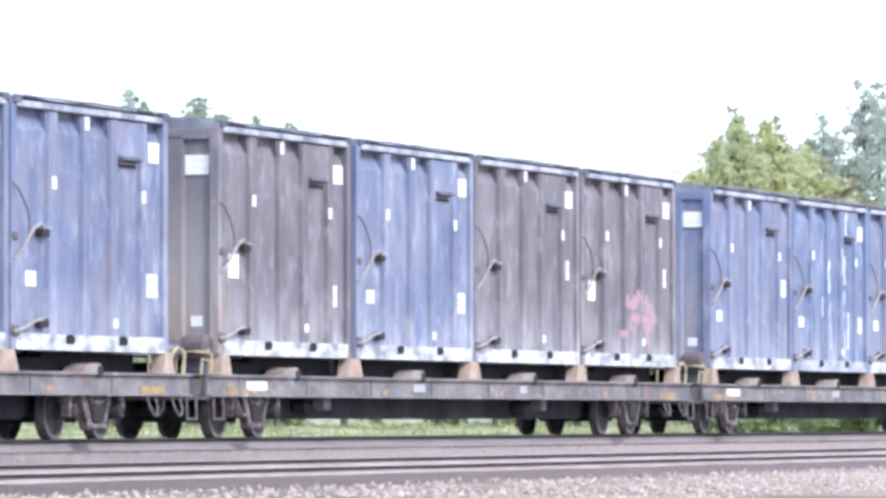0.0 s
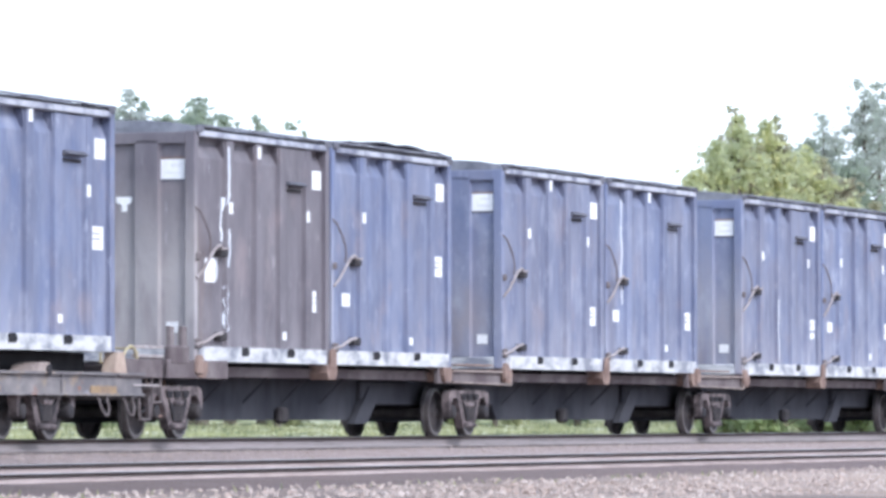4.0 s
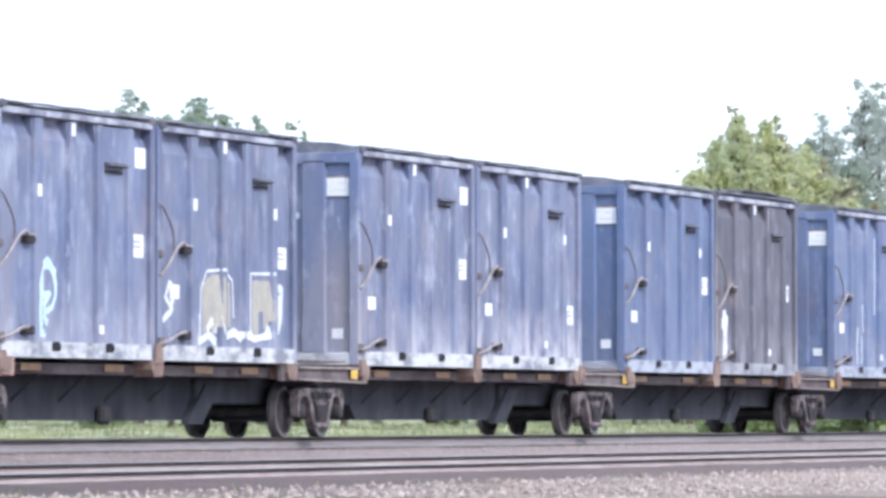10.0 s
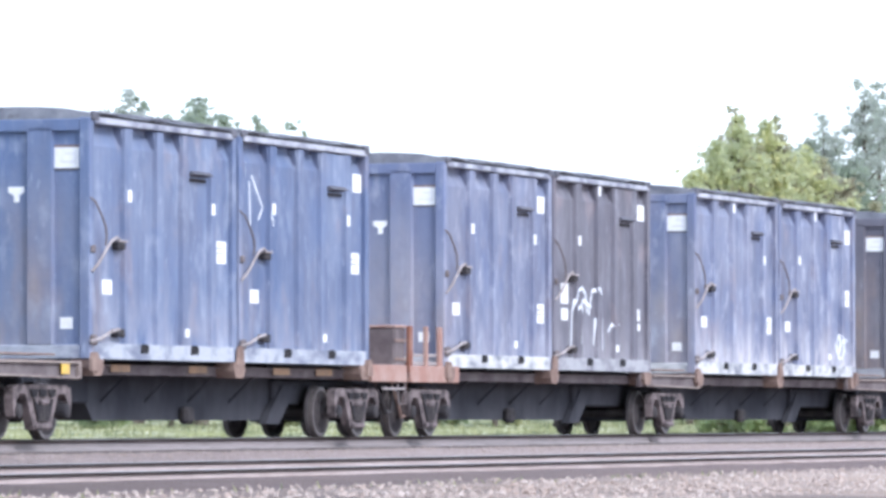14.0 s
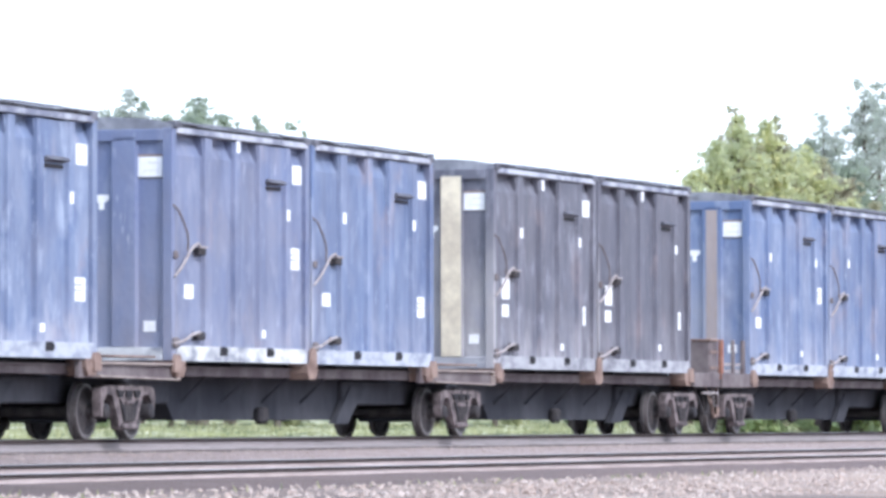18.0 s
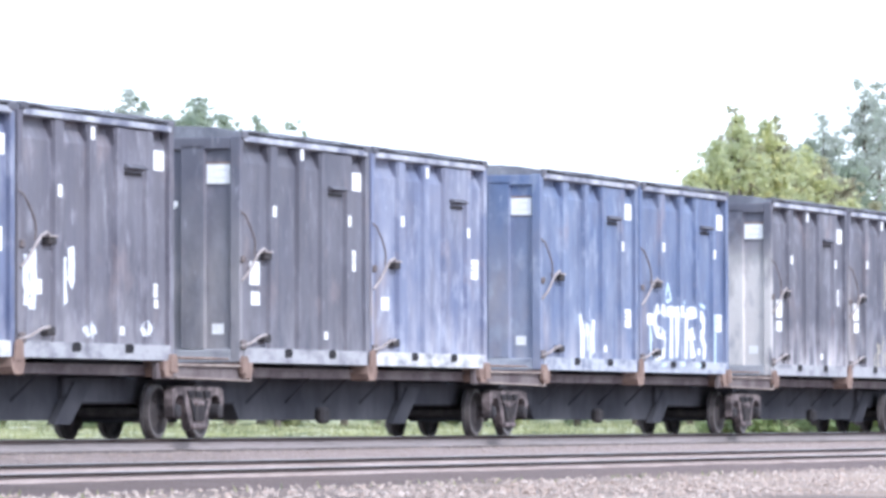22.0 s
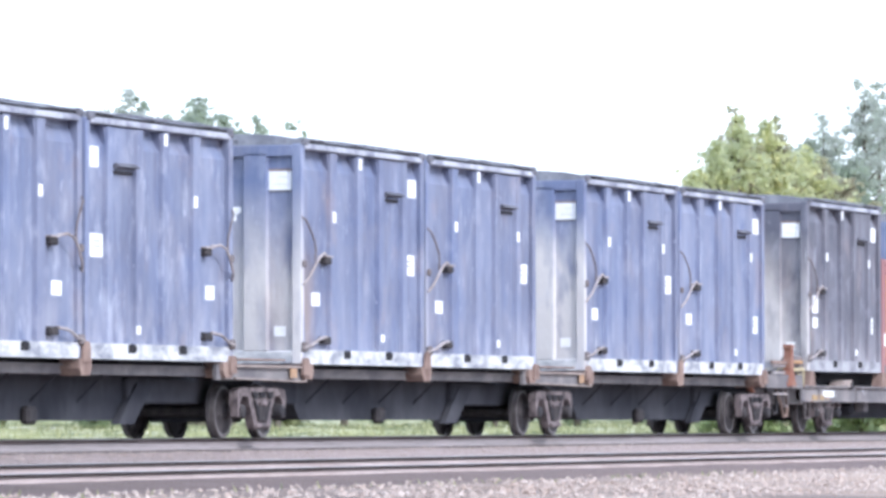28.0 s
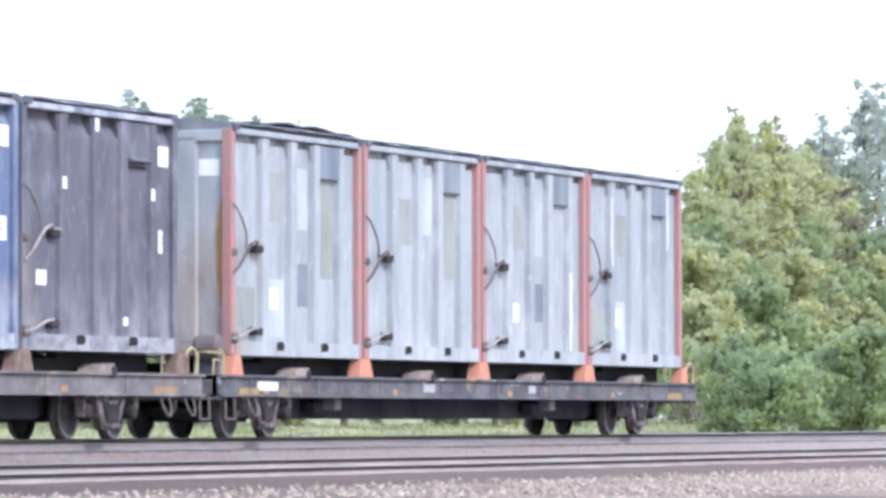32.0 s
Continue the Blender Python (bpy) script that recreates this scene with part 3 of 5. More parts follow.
        for x0, x1, z0, z1, m in ((0.22, 1.28, 1.25, 2.35, PANEL), (4.12, 4.9, 1.2, 2.86, OLIVE), (1.78, 2.6, 0.36, 1.3, CHALKY), (3.02, 3.7, 0.6, 1.3, PANEL),
                                  (5.24, 5.88, 1.5, 2.6, PANEL), (0.22, 1.28, 0.4, 1.05, OLIVE), (3.02, 3.7, 1.9, 2.9, CHALKY), (1.78, 2.6, 2.0, 2.8, OLIVE)):
            boxed("repainted_sheet", (x0, x1, deep - 0.004, deep + 0.001, z0, z1), m, c, {PANEL: "repainted blue-grey sheet", OLIVE: "dull olive-grey sheet", CHALKY: "chalky pale sheet"}[m], 0)
    # levers and their brackets at the leading corner
    s = -1 if mirrored else 1
    o = LONG if mirrored else 0.0
    lever_mat = BROWN if posts else LEVER
    bm = bmesh.new()
    tube(bm, [(o + s * p[0], p[1], p[2]) for p in ((0.03, 0.01, 2.42), (0.10, -0.06, 2.34), (0.30, -0.08, 2.14), (0.42, -0.09, 1.98), (0.46, -0.09, 1.84), (0.42, -0.09, 1.70))], 0.016)
    lever = part("door_lever", bm, lever_mat, c, "bent rusty door lever")
    # rod and cap paled as highlights, bracket body darkened as their shadow
    bm = bmesh.new()
    tube(bm, [(o + s * p[0], p[1], p[2]) for p in ((0.06, -0.02, 1.30), (0.20, -0.08, 1.44), (0.42, -0.11, 1.65), (0.60, -0.12, 1.78), (0.80, -0.11, 1.83), (1.06, -0.05, 1.80))], 0.023)
    rod = part("lever_rod", bm, lever_mat if posts else LEVER_PALE, c, "worn lever rod, pale for its highlights")
    a, b = sorted((o + s * 1.02, o + s * 1.32))
    boxed("rod_bracket", (a, b, -0.055, 0.09, 1.655, 1.765), IRON, rod, "dark rod bracket", 0.02)
    boxed("bracket_cap", (a - 0.02, b + 0.02, -0.075, 0.09, 1.765, 1.80), LEVER_PALE, rod, "pale cap for the bracket's lit top", 0.008)
    a, b = sorted((o + s * 0.02, o + s * 0.17))
    boxed("lever_hinge", (a, b, -0.045, 0.0, 1.58, 1.70), lever_mat, lever, "rusty hinge plate", 0.02)
    a, b = sorted((o + s * 0.98, o + s * 1.30))
    bm = bmesh.new()
    tube(bm, [(o + s * p[0], p[1], p[2]) for p in ((-0.02, -0.03, 0.27), (0.3, -0.06, 0.30), (0.7, -0.08, 0.42), (1.05, -0.05, 0.45))], 0.026)
    low_rod = part("lower_rod", bm, LEVER_PALE, c)
    boxed("rod_bracket", (a, b, -0.05, 0.09, 0.33, 0.46), IRON, low_rod, "dark rod bracket", 0.02)
    a, b = sorted((o - s * 0.01, o + s * 0.20))
    boxed("rod_hinge", (a, b, -0.055, 0.0, 0.20, 0.36), lever_mat, low_rod, "rusty hinge plate", 0.02)
    return c


BLUE = "tall faded blue steel waste container with white decals"
KINDS = {
    "blue": (BLUE, False, None),
    "deep": ("tall deep blue steel waste container with white decals", False, None),
    "sky": ("tall pale blue steel waste container streaked with white", False, None),
    "violet": ("tall blue-grey weathered steel waste container with white decals", False, None),
    "brown": ("tall grey-brown weathered steel waste container with white decals", False, None),
    "slate": ("tall violet-grey weathered steel waste container with white decals", False, None),
    "black": ("tall charcoal steel waste container with white decals", False, None),
    "grey": ("tall pale grey steel container with orange-red corner posts", False, ORANGE),
    "turned": ("tall faded blue waste container loaded the other way round", True, None),
}
PROTOTYPES = {}


def container(kind, x, base):
    if kind not in PROTOTYPES:
        label, mirrored, posts = KINDS[kind]
        ob = PROTOTYPES[kind] = build_container("blue" if kind == "turned" else kind, label, mirrored, posts)
        ob.location = (x, 0, base)
    else:
        ob = copy_thing(PROTOTYPES[kind], pose(x, 0, base))
    r = random.Random(int(x * 10))
    mood = (r.random(), FADE.get(round(x), r.uniform(0.35, 1.0)), RUSTY.get(round(x), 0.8 * r.random() ** 2.2), CHALK.get(round(x), r.uniform(0.0, 0.4)))
    for p in ob.children_recursive:
        p.color = mood
    tall = r.random() < 0.45
    for p in ob.children:      # decals sit a little differently on each, and some are lost
        if p.name.startswith("decal"):
            p.location = (r.uniform(-0.025, 0.025), 0, r.uniform(-0.03, 0.03))
            if p.children and tall:      # one tall decal in place of two
                p.scale.z, p.location.z = 1.6, -0.70
            elif not p.children and r.random() < 0.2:
                bpy.data.objects.remove(p)
        elif p.name.startswith("small_decal") and tall:
            bpy.data.objects.remove(p)
        elif p.name.startswith("repainted_sheet"):
            p.location.z = r.uniform(-0.12, 0.3)
            if r.random() < 0.25:
                bpy.data.objects.remove(p)
        elif p.name.startswith("lid_latch"):
            p.location.z = r.uniform(-0.03, 0.02)
    ROLLING.append((ob, x, 0.0, base))
    return ob


FADE = {248: 0.3, 512: 0.45, 518: 0.4, 141: 0.3, 147: 0.35, 131: 0.4, 125: 0.5, 86: 0.9, 92: 1.1, 98: 1.2, 104: 1.0, 240: 2.4, 233: 1.3, 239: 2.4, 554: 0.4, 560: 0.5, 566: 0.5, 573: 0.4, 310: 1.9, 311: 1.9, 317: 2.2, 456: 1.5, 540: 1.2, 119: 0.9, 434: 1.9, 440: 2.1}      # by start of the container
RUSTY = {141: 0.6, 527: 1.0, 86: 1.1, 186: 0.9, 264: 1.0, 554: 1.2, 326: 1.2, 218: 0.3, 496: 1.1, 171: 0.6, 295: 0.4, 279: 0.6}
CHALK = {527: 1.0, 512: 2.0, 388: 1.5, 186: 0.35, 171: 0.3, 141: 0.55, 481: 1.5, 404: 0.3, 434: 2.4, 218: 0.4, 295: 0.25, 357: 0.5, 496: 1.0}
SPINE_LOADS = (
    "brown blue violet blue violet blue blue blue deep blue".split(),
    "blue blue blue blue deep black deep deep deep deep".split(),
    "blue slate blue blue slate deep blue deep black black".split(),
    "deep deep blue slate black blue deep deep black black".split(),
    "deep sky deep slate turned turned blue blue blue blue".split(),
)
LOADED = {}


def load_train():
    for x, kind in ((71.45, "violet"), (77.6, "blue"), (85.8, "brown"), (92.15, "blue"), (98.3, "brown"), (104.48, "brown"),
                    (112.95, "blue"), (119.1, "deep"), (125.2, "blue"), (131.4, "blue"),
                    (527.21, "black"), (539.55, "deep"), (545.75, "black"), (554.1, "grey"), (560.3, "grey"), (566.48, "grey"), (572.65, "grey")):
        LOADED[round(x)] = container(kind, x, FLAT_BASE)
    for starts, kinds in zip(SPINE_UNITS, SPINE_LOADS):
        for i, kind in enumerate(kinds):
            x = starts[i // 2] + PITCH * (i % 2)
            LOADED[round(x)] = container(kind, x, SPINE_BASE)



load_train()


# ---- the one shorter corrugated container ----
def build_box_container(x, base):
    c = thing("freight_container", "short brick-red corrugated freight container with a yellow strip", "container")
    h = 2.55
    bm = bmesh.new()
    pts, x0 = [], 0.15
    while x0 < LONG - 0.16:
        pts += [(x0, 0.02), (x0 + 0.07, 0.02), (x0 + 0.10, 0.030), (x0 + 0.17, 0.030)]
        x0 += 0.20
    pts += [(LONG - 0.15, 0.02), (LONG - 0.15, WIDE / 2)] + [(0.15, WIDE / 2)]
    prism(bm, pts, "z", 0.15, h - 0.12)
    part("corrugated_side", bm, RED, c)
    boxed("corrugated_side", (0.15, LONG - 0.15, WIDE / 2, WIDE - 0.03, 0.15, h - 0.12), RED, c)
    boxed("roof", (0.05, LONG - 0.05, 0.04, WIDE - 0.04, h - 0.10, h - 0.02), RED, c)
    for x0, x1 in ((0, 0.16), (LONG - 0.16, LONG)):
        for y0, y1 in ((0, 0.16), (WIDE - 0.16, WIDE)):
            boxed("corner_post", (x0, x1, y0, y1, 0.0, h), RED, c)
    for y0, y1 in ((-0.015, 0.08), (WIDE - 0.08, WIDE + 0.015)):
        boxed("top_rail", (0.16, LONG - 0.16, y0, y1, h - 0.13, h - 0.01), RED, c)
        boxed("top_beam", (0.16, LONG - 0.16, y0 + 0.005, y1 - 0.005, h - 0.30, h - 0.20), RED, c)
        bm = bmesh.new()
        a = 0.16
        for h0, h1 in ((2.02, 2.30), (3.76, 4.04)):
            block(bm, a, h0, y0, y1, 0.0, 0.16)
            block(bm, h0, h1, y0, y1, 0.13, 0.16)
            a = h1
        block(bm, a, LONG - 0.16, y0, y1, 0.0, 0.16)
        part("bottom_rail", bm, DUSTY, c, "dusty grey bottom rail")
    boxed("end_wall", (0.02, 0.12, 0.16, WIDE - 0.16, 0.0, h - 0.05), RED, c)
    boxed("end_wall", (LONG - 0.12, LONG - 0.02, 0.16, WIDE - 0.16, 0.0, h - 0.05), RED, c)
    boxed("yellow_strip", (0.48, 0.86, 0.006, 0.03, 0.36, 2.17), YELLOW, c, "faded yellow marking strip", 0)
    for a, b, z0, z1, mt in ((0.10, 0.44, 0.60, 0.88, PLACARD), (4.92, 5.24, 0.52, 0.88, PLACARD), (4.80, 5.06, 0.26, 0.44, YELLOW)):
        boxed("decal", (a, b, 0.008, 0.02, z0, z1), mt, c, "small worn decal", 0)
    strip = [p for p in c.children if p.name.startswith("yellow_strip")][0]
    for z0, z1 in ((0.62, 0.95), (1.25, 1.40), (1.62, 1.98)):
        boxed("print_bar", (0.60, 0.74, 0.002, 0.006, z0, z1), PRINT, strip, "worn dark print", 0)
    for p in c.children:
        p.color = (0.3, 0.35, 0.0, 0.0)
    c.location = (x, 0, base)
    ROLLING.append((c, x, 0.0, base))


build_box_container(533.4, FLAT_BASE)


# ---- running gear ----
def build_truck():
    t = thing("truck", "dusty four-wheel freight truck with cast side frames", "truck", "trucks under the train")
    for y0, y1, sgn in ((-1.12, -0.98, -1), (0.98, 1.12, 1)):
        bm = bmesh.new()
        outer = [(-1.08, 0.60), (-1.06, 0.76), (-0.9, 0.81), (0.9, 0.81), (1.06, 0.76), (1.10, 0.60), (1.06, 0.34), (0.99, 0.34), (0.95, 0.58), (0.82, 0.68),
                 (0.60, 0.66), (0.31, 0.14), (-0.31, 0.14), (-0.60, 0.66), (-0.82, 0.68), (-0.95, 0.58), (-0.99, 0.34), (-1.04, 0.34)]
        prism(bm, outer, "y", y0, y1)
        side = part("side_frame", bm, FRAME, t, "dusty cast side frame")
        yo = (y0 - 0.03, y0 + 0.01) if sgn < 0 else (y1 - 0.01, y1 + 0.03)
        boxed("spring_plank", (-0.30, 0.30, *((y0 - 0.05, y0 + 0.02) if sgn < 0 else (y1 - 0.02, y1 + 0.05)), 0.15, 0.23), FRAME, side, "pale dusty spring plank", 0.02)
        boxed("bolster_end", (-0.15, 0.15, *((y0 - 0.06, y0 + 0.02) if sgn < 0 else (y1 - 0.02, y1 + 0.06)), 0.51, 0.58), FRAME, side, "pale bolster end", 0.02)
        # black plates on the solid frame stand for its shaded openings
        for outline in ([(-0.36, 0.60), (-0.19, 0.27), (0.19, 0.27), (0.36, 0.60), (0.22, 0.50), (-0.22, 0.50)],
                        [(-0.48, 0.74), (-0.40, 0.63), (-0.26, 0.63), (-0.20, 0.74)], [(0.20, 0.74), (0.26, 0.63), (0.40, 0.63), (0.48, 0.74)], [(-0.12, 0.74), (-0.12, 0.64), (0.12, 0.64), (0.12, 0.74)]):
            bm = bmesh.new()
            prism(bm, outline, "y", *yo)
            part("frame_window", bm, SHADE_BLACK, side, "black plate for a shaded frame opening")
        for k in (-0.12, 0.0, 0.12):
            bm = bmesh.new()
            tube(bm, [(k, (y0 + y1) / 2 + sgn * 0.075, 0.27), (k, (y0 + y1) / 2 + sgn * 0.075, 0.52)], 0.048, 8)
            part("spring", bm, WHEEL, side, "dark coil spring")
        for x in (-0.89, 0.89):
            bm = bmesh.new()
            lathe(bm, [(0.06, sgn * 1.17), (0.11, sgn * 1.15), (0.12, sgn * 1.10), (0.12, sgn * 0.96)], (x, 0.42), 12)
            part("axle_box", bm, IRON, side, "dark round bearing cap")
    boxed("brake_rigging", (-0.74, 0.74, -0.50, 0.55, 0.25, 0.52), BELLY, t, "dark box filling the black space by the trucks between the axles", 0.03)
    boxed("bolster", (-0.22, 0.22, -1.05, 1.05, 0.50, 0.82), IRON, t, "heavy cross bolster", 0.03)
    for x in (-0.36, 0.36):
        boxed("brake_beam", (x - 0.05, x + 0.05, -0.75, 0.75, 0.30, 0.40), IRON, t)
    for x in (-0.89, 0.89):
        bm = bmesh.new()
        lathe(bm, [(0.085, -1.15), (0.085, 1.15)], (0, 0), 14)
        ws = part("wheelset", bm, WHEEL, t, "pair of steel wheels on an axle", (x, 0, 0.42))
        for sgn in (-1, 1):
            bm = bmesh.new()
            prof = [(0.09, -0.90), (0.11, -0.88), (0.12, -0.84), (0.33, -0.80), (0.36, -0.81), (0.415, -0.81), (0.42, -0.72), (0.455, -0.69),
                    (0.45, -0.665), (0.37, -0.67), (0.34, -0.72), (0.12, -0.68), (0.09, -0.66)]
            lathe(bm, [(r, -sgn * y) for r, y in prof], (0, 0), 28)
            for a in range(3):
                q = 2.1 * a
                block(bm, 0.22 * math.cos(q) - 0.03, 0.22 * math.cos(q) + 0.03, *sorted((sgn * 0.835, sgn * 0.79)), 0.22 * math.sin(q) - 0.03, 0.22 * math.sin(q) + 0.03)
            wheel = part("wheel", bm, WHEEL, ws, "dark steel wheel with a worn rim")
            wheel.data.materials.append(TREAD)
            for f in wheel.data.polygons:
                if math.hypot(f.center.x, f.center.z) > 0.385 and abs(f.center.y) > 0.75:
                    f.material_index = 1
    return t


TRUCK = build_truck()


def truck(x):
    ob = TRUCK if not TRUCKS else copy_thing(TRUCK, pose(x, 1.22, 0))
    ob.location = (x, 1.22, 0)
    TRUCKS.append(ob)
    ROLLING.append((ob, x, 1.22, 0.0))


def pedestal(parent, x, z0, z1, mat, half=0.36):
    for y0, y1 in ((-0.05, 0.16), (2.28, 2.49)):
        bm = bmesh.new()
        prism(bm, [(x - half, z0), (x - half * 0.9, z0 + 0.05), (x - half * 0.55, z1), (x + half * 0.55, z1), (x + half * 0.9, z0 + 0.05), (x + half, z0)], "y", y0, y1)
        part("pedestal", bm, mat, parent, "rusty container pedestal" if mat is not ORANGE_BRIGHT else "orange container pedestal")


def build_flat_car(ped_mat, label, sill=CAR_SILL):
    """An 89-foot flat car; x = 0 at the leading corner of its first container."""
    c = thing("flat_car", label, "flat car", "flat cars")
    a, b = -0.45, 25.65
    for y0, y1 in ((0.02, 0.16), (2.28, 2.42)):
        bm = bmesh.new()
        block(bm, a, b, y0, y1, 0.66, 1.0, 0.01)
        block(bm, a, b, y0 - 0.06, y1 + 0.06, 0.965, 1.003)
        block(bm, a, b, y0 - 0.05, y1 + 0.05, 0.655, 0.69)
        part("side_sill", bm, sill, c, "dusty grey side sill stained with mud and rust")
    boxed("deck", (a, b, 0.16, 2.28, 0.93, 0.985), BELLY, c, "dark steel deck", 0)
    # black bars added between deck and containers in place of the deep shade
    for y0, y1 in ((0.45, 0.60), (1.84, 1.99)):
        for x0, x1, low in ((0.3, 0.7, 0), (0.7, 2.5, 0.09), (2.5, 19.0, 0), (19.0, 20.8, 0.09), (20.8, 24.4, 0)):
            boxed("deck_channel", (x0, x1, y0, y1, 0.985, FLAT_BASE - 0.012 - low), SHADE_BLACK, c, "black bar for the shade under containers", 0)
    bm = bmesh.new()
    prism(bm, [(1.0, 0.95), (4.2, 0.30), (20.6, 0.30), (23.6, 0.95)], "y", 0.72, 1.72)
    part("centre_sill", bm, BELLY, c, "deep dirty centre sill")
    for x in (0.0, 24.6):
        boxed("end_sill", (x - 0.45 if x < 1 else x + 0.82, x - 0.2 if x < 1 else x + 1.07, 0.05, 2.39, 0.60, 1.02), DUSTY, c, "", 0.02)
    for i in range(5):
        pedestal(c, PITCH_FLAT * i - 0.05 if i else 0.15, 1.0, FLAT_BASE, ped_mat, 0.36 if i % 4 else 0.25)
    for i in range(4):
        x = PITCH_FLAT * i + 3.05
        bm = bmesh.new()
        prism(bm, [(x - 0.32, 1.0), (x - 0.24, 1.08), (x, 1.13), (x + 0.36, 1.14), (x + 0.42, 1.08), (x + 0.42, 1.0)], "y", -0.03, 0.30)
        lock = part("folded_lock", bm, BUFF, c, "folded-down container lock")
        bm = bmesh.new()
        tube(bm, [(x + 0.34, -0.06, 1.02), (x + 0.34, 0.3, 1.02)], 0.085, 10)
        part("lock_pin", bm, IRON, lock, "dark round lock pin")
        boxed("side_reflector", (x - 1.6, x - 1.35, 0.008, 0.02, 0.70, 0.80), AMBER, c, "amber reflector", 0)
        for k in (-2.2, 0.9):
            boxed("sill_rib", (x + k, x + k + 0.06, 0.0, 0.03, 0.69, 0.97), DUSTY, c, "", 0)
    for x0, x1 in ((1.2, 2.1), (9.2, 9.8), (15.0, 15.4)):
        boxed("sill_patch", (x0, x1, 0.006, 0.02, 0.76, 0.9), PLACARD if x0 < 2 else PRINT, c, "pale stencilled patch", 0)
    for x in (0.0, 25.75):
        bm = bmesh.new()
        tube(bm, [(x - 0.3, 0.03, 1.0), (x - 0.3, 0.02, 1.32), (x - 0.3, 0.06, 1.38), (x - 0.3, 0.55, 1.38), (x - 0.3, 0.62, 1.30), (x - 0.3, 0.62, 1.0)], 0.022)
        part("grab_rail", bm, STRAW, c, "straw-yellow end grab rail")
        bm = bmesh.new()
        tube(bm, [(x - 0.2, 0.03, 0.66), (x - 0.2, 0.02, 0.30), (x + 0.2, 0.02, 0.30), (x + 0.2, 0.03, 0.66)], 0.022)
        part("step_iron", bm, LEVER, c, "rusty end step")
    boxed("brake_box", (-0.24, -0.02, 0.16, 0.56, 1.0, 1.40), LID, c, "dark hand-brake box", 0.04)
    bm = bmesh.new()
    lathe(bm, [(0.06, 0.10), (0.19, 0.10), (0.22, 0.14), (0.22, 0.46), (0.18, 0.52)], (-0.20, 1.42), 16)
    part("brake_drum", bm, BROWN, c, "brown round brake housing")
    bm = bmesh.new()
    tube(bm, [(-0.34, 0.05, 1.0), (-0.36, 0.04, 1.22), (-0.66, 0.04, 1.24), (-0.68, 0.05, 1.0)], 0.02)
    tube(bm, [(-0.36, 0.04, 1.34), (-0.50, 0.2, 1.36), (-0.50, 1.0, 1.36)], 0.02)
    part("corner_grab", bm, STRAW, c, "bent straw-coloured corner grab iron")
    for x0, x1 in ((0.35, 1.25), (23.6, 24.6)):
        boxed("corner_plate", (x0, x1, 0.004, 0.02, 0.69, 0.80), MUD, c, "ochre-stained corner plate", 0)
    bm = bmesh.new()
    tube(bm, [(24.85, 0.02, 1.0), (24.83, 0.0, 1.22), (24.93, -0.01, 1.36), (25.1, -0.02, 1.41), (25.27, -0.01, 1.36), (25.37, 0.0, 1.22), (25.35, 0.02, 1.0)], 0.025)
    part("end_hoop", bm, STRAW, c, "straw-yellow rounded hoop")
    for x in (0.75, 23.9, 24.9):
        bm = bmesh.new()
        tube(bm, [(x, 0.03, 0.66), (x + 0.03, -0.03, 0.46), (x + 0.12, -0.05, 0.36), (x + 0.24, -0.05, 0.36), (x + 0.32, -0.03, 0.48), (x + 0.34, 0.03, 0.66)], 0.018)
        part("stirrup", bm, LEVER, c, "looped stirrup step")
    bm = bmesh.new()
    tube(bm, [(-0.5, 0.75, 0.72), (-0.62, 0.72, 0.45), (-0.85, 0.72, 0.34), (-1.05, 0.75, 0.5)], 0.032, 7)
    part("air_hose", bm, IRON, c, "hanging air hose")
    for x in (5.0, 16.5):
        boxed("brake_gear", (x, x + 0.9, 0.4, 0.72, 0.38, 0.62), BELLY, c, "dirty brake cylinder", 0.06)
        boxed("brake_hanger", (x + 0.2, x + 0.5, 0.16, 0.4, 0.45, 0.7), DUSTY, c, "", 0.02)
    for x0, x1 in ((-0.95, -0.45), (25.65, 26.1)):
        boxed("coupler", (x0, x1, 1.08, 1.36, 0.72, 1.0), RUST, c, "rusty coupler", 0.03)
    return c


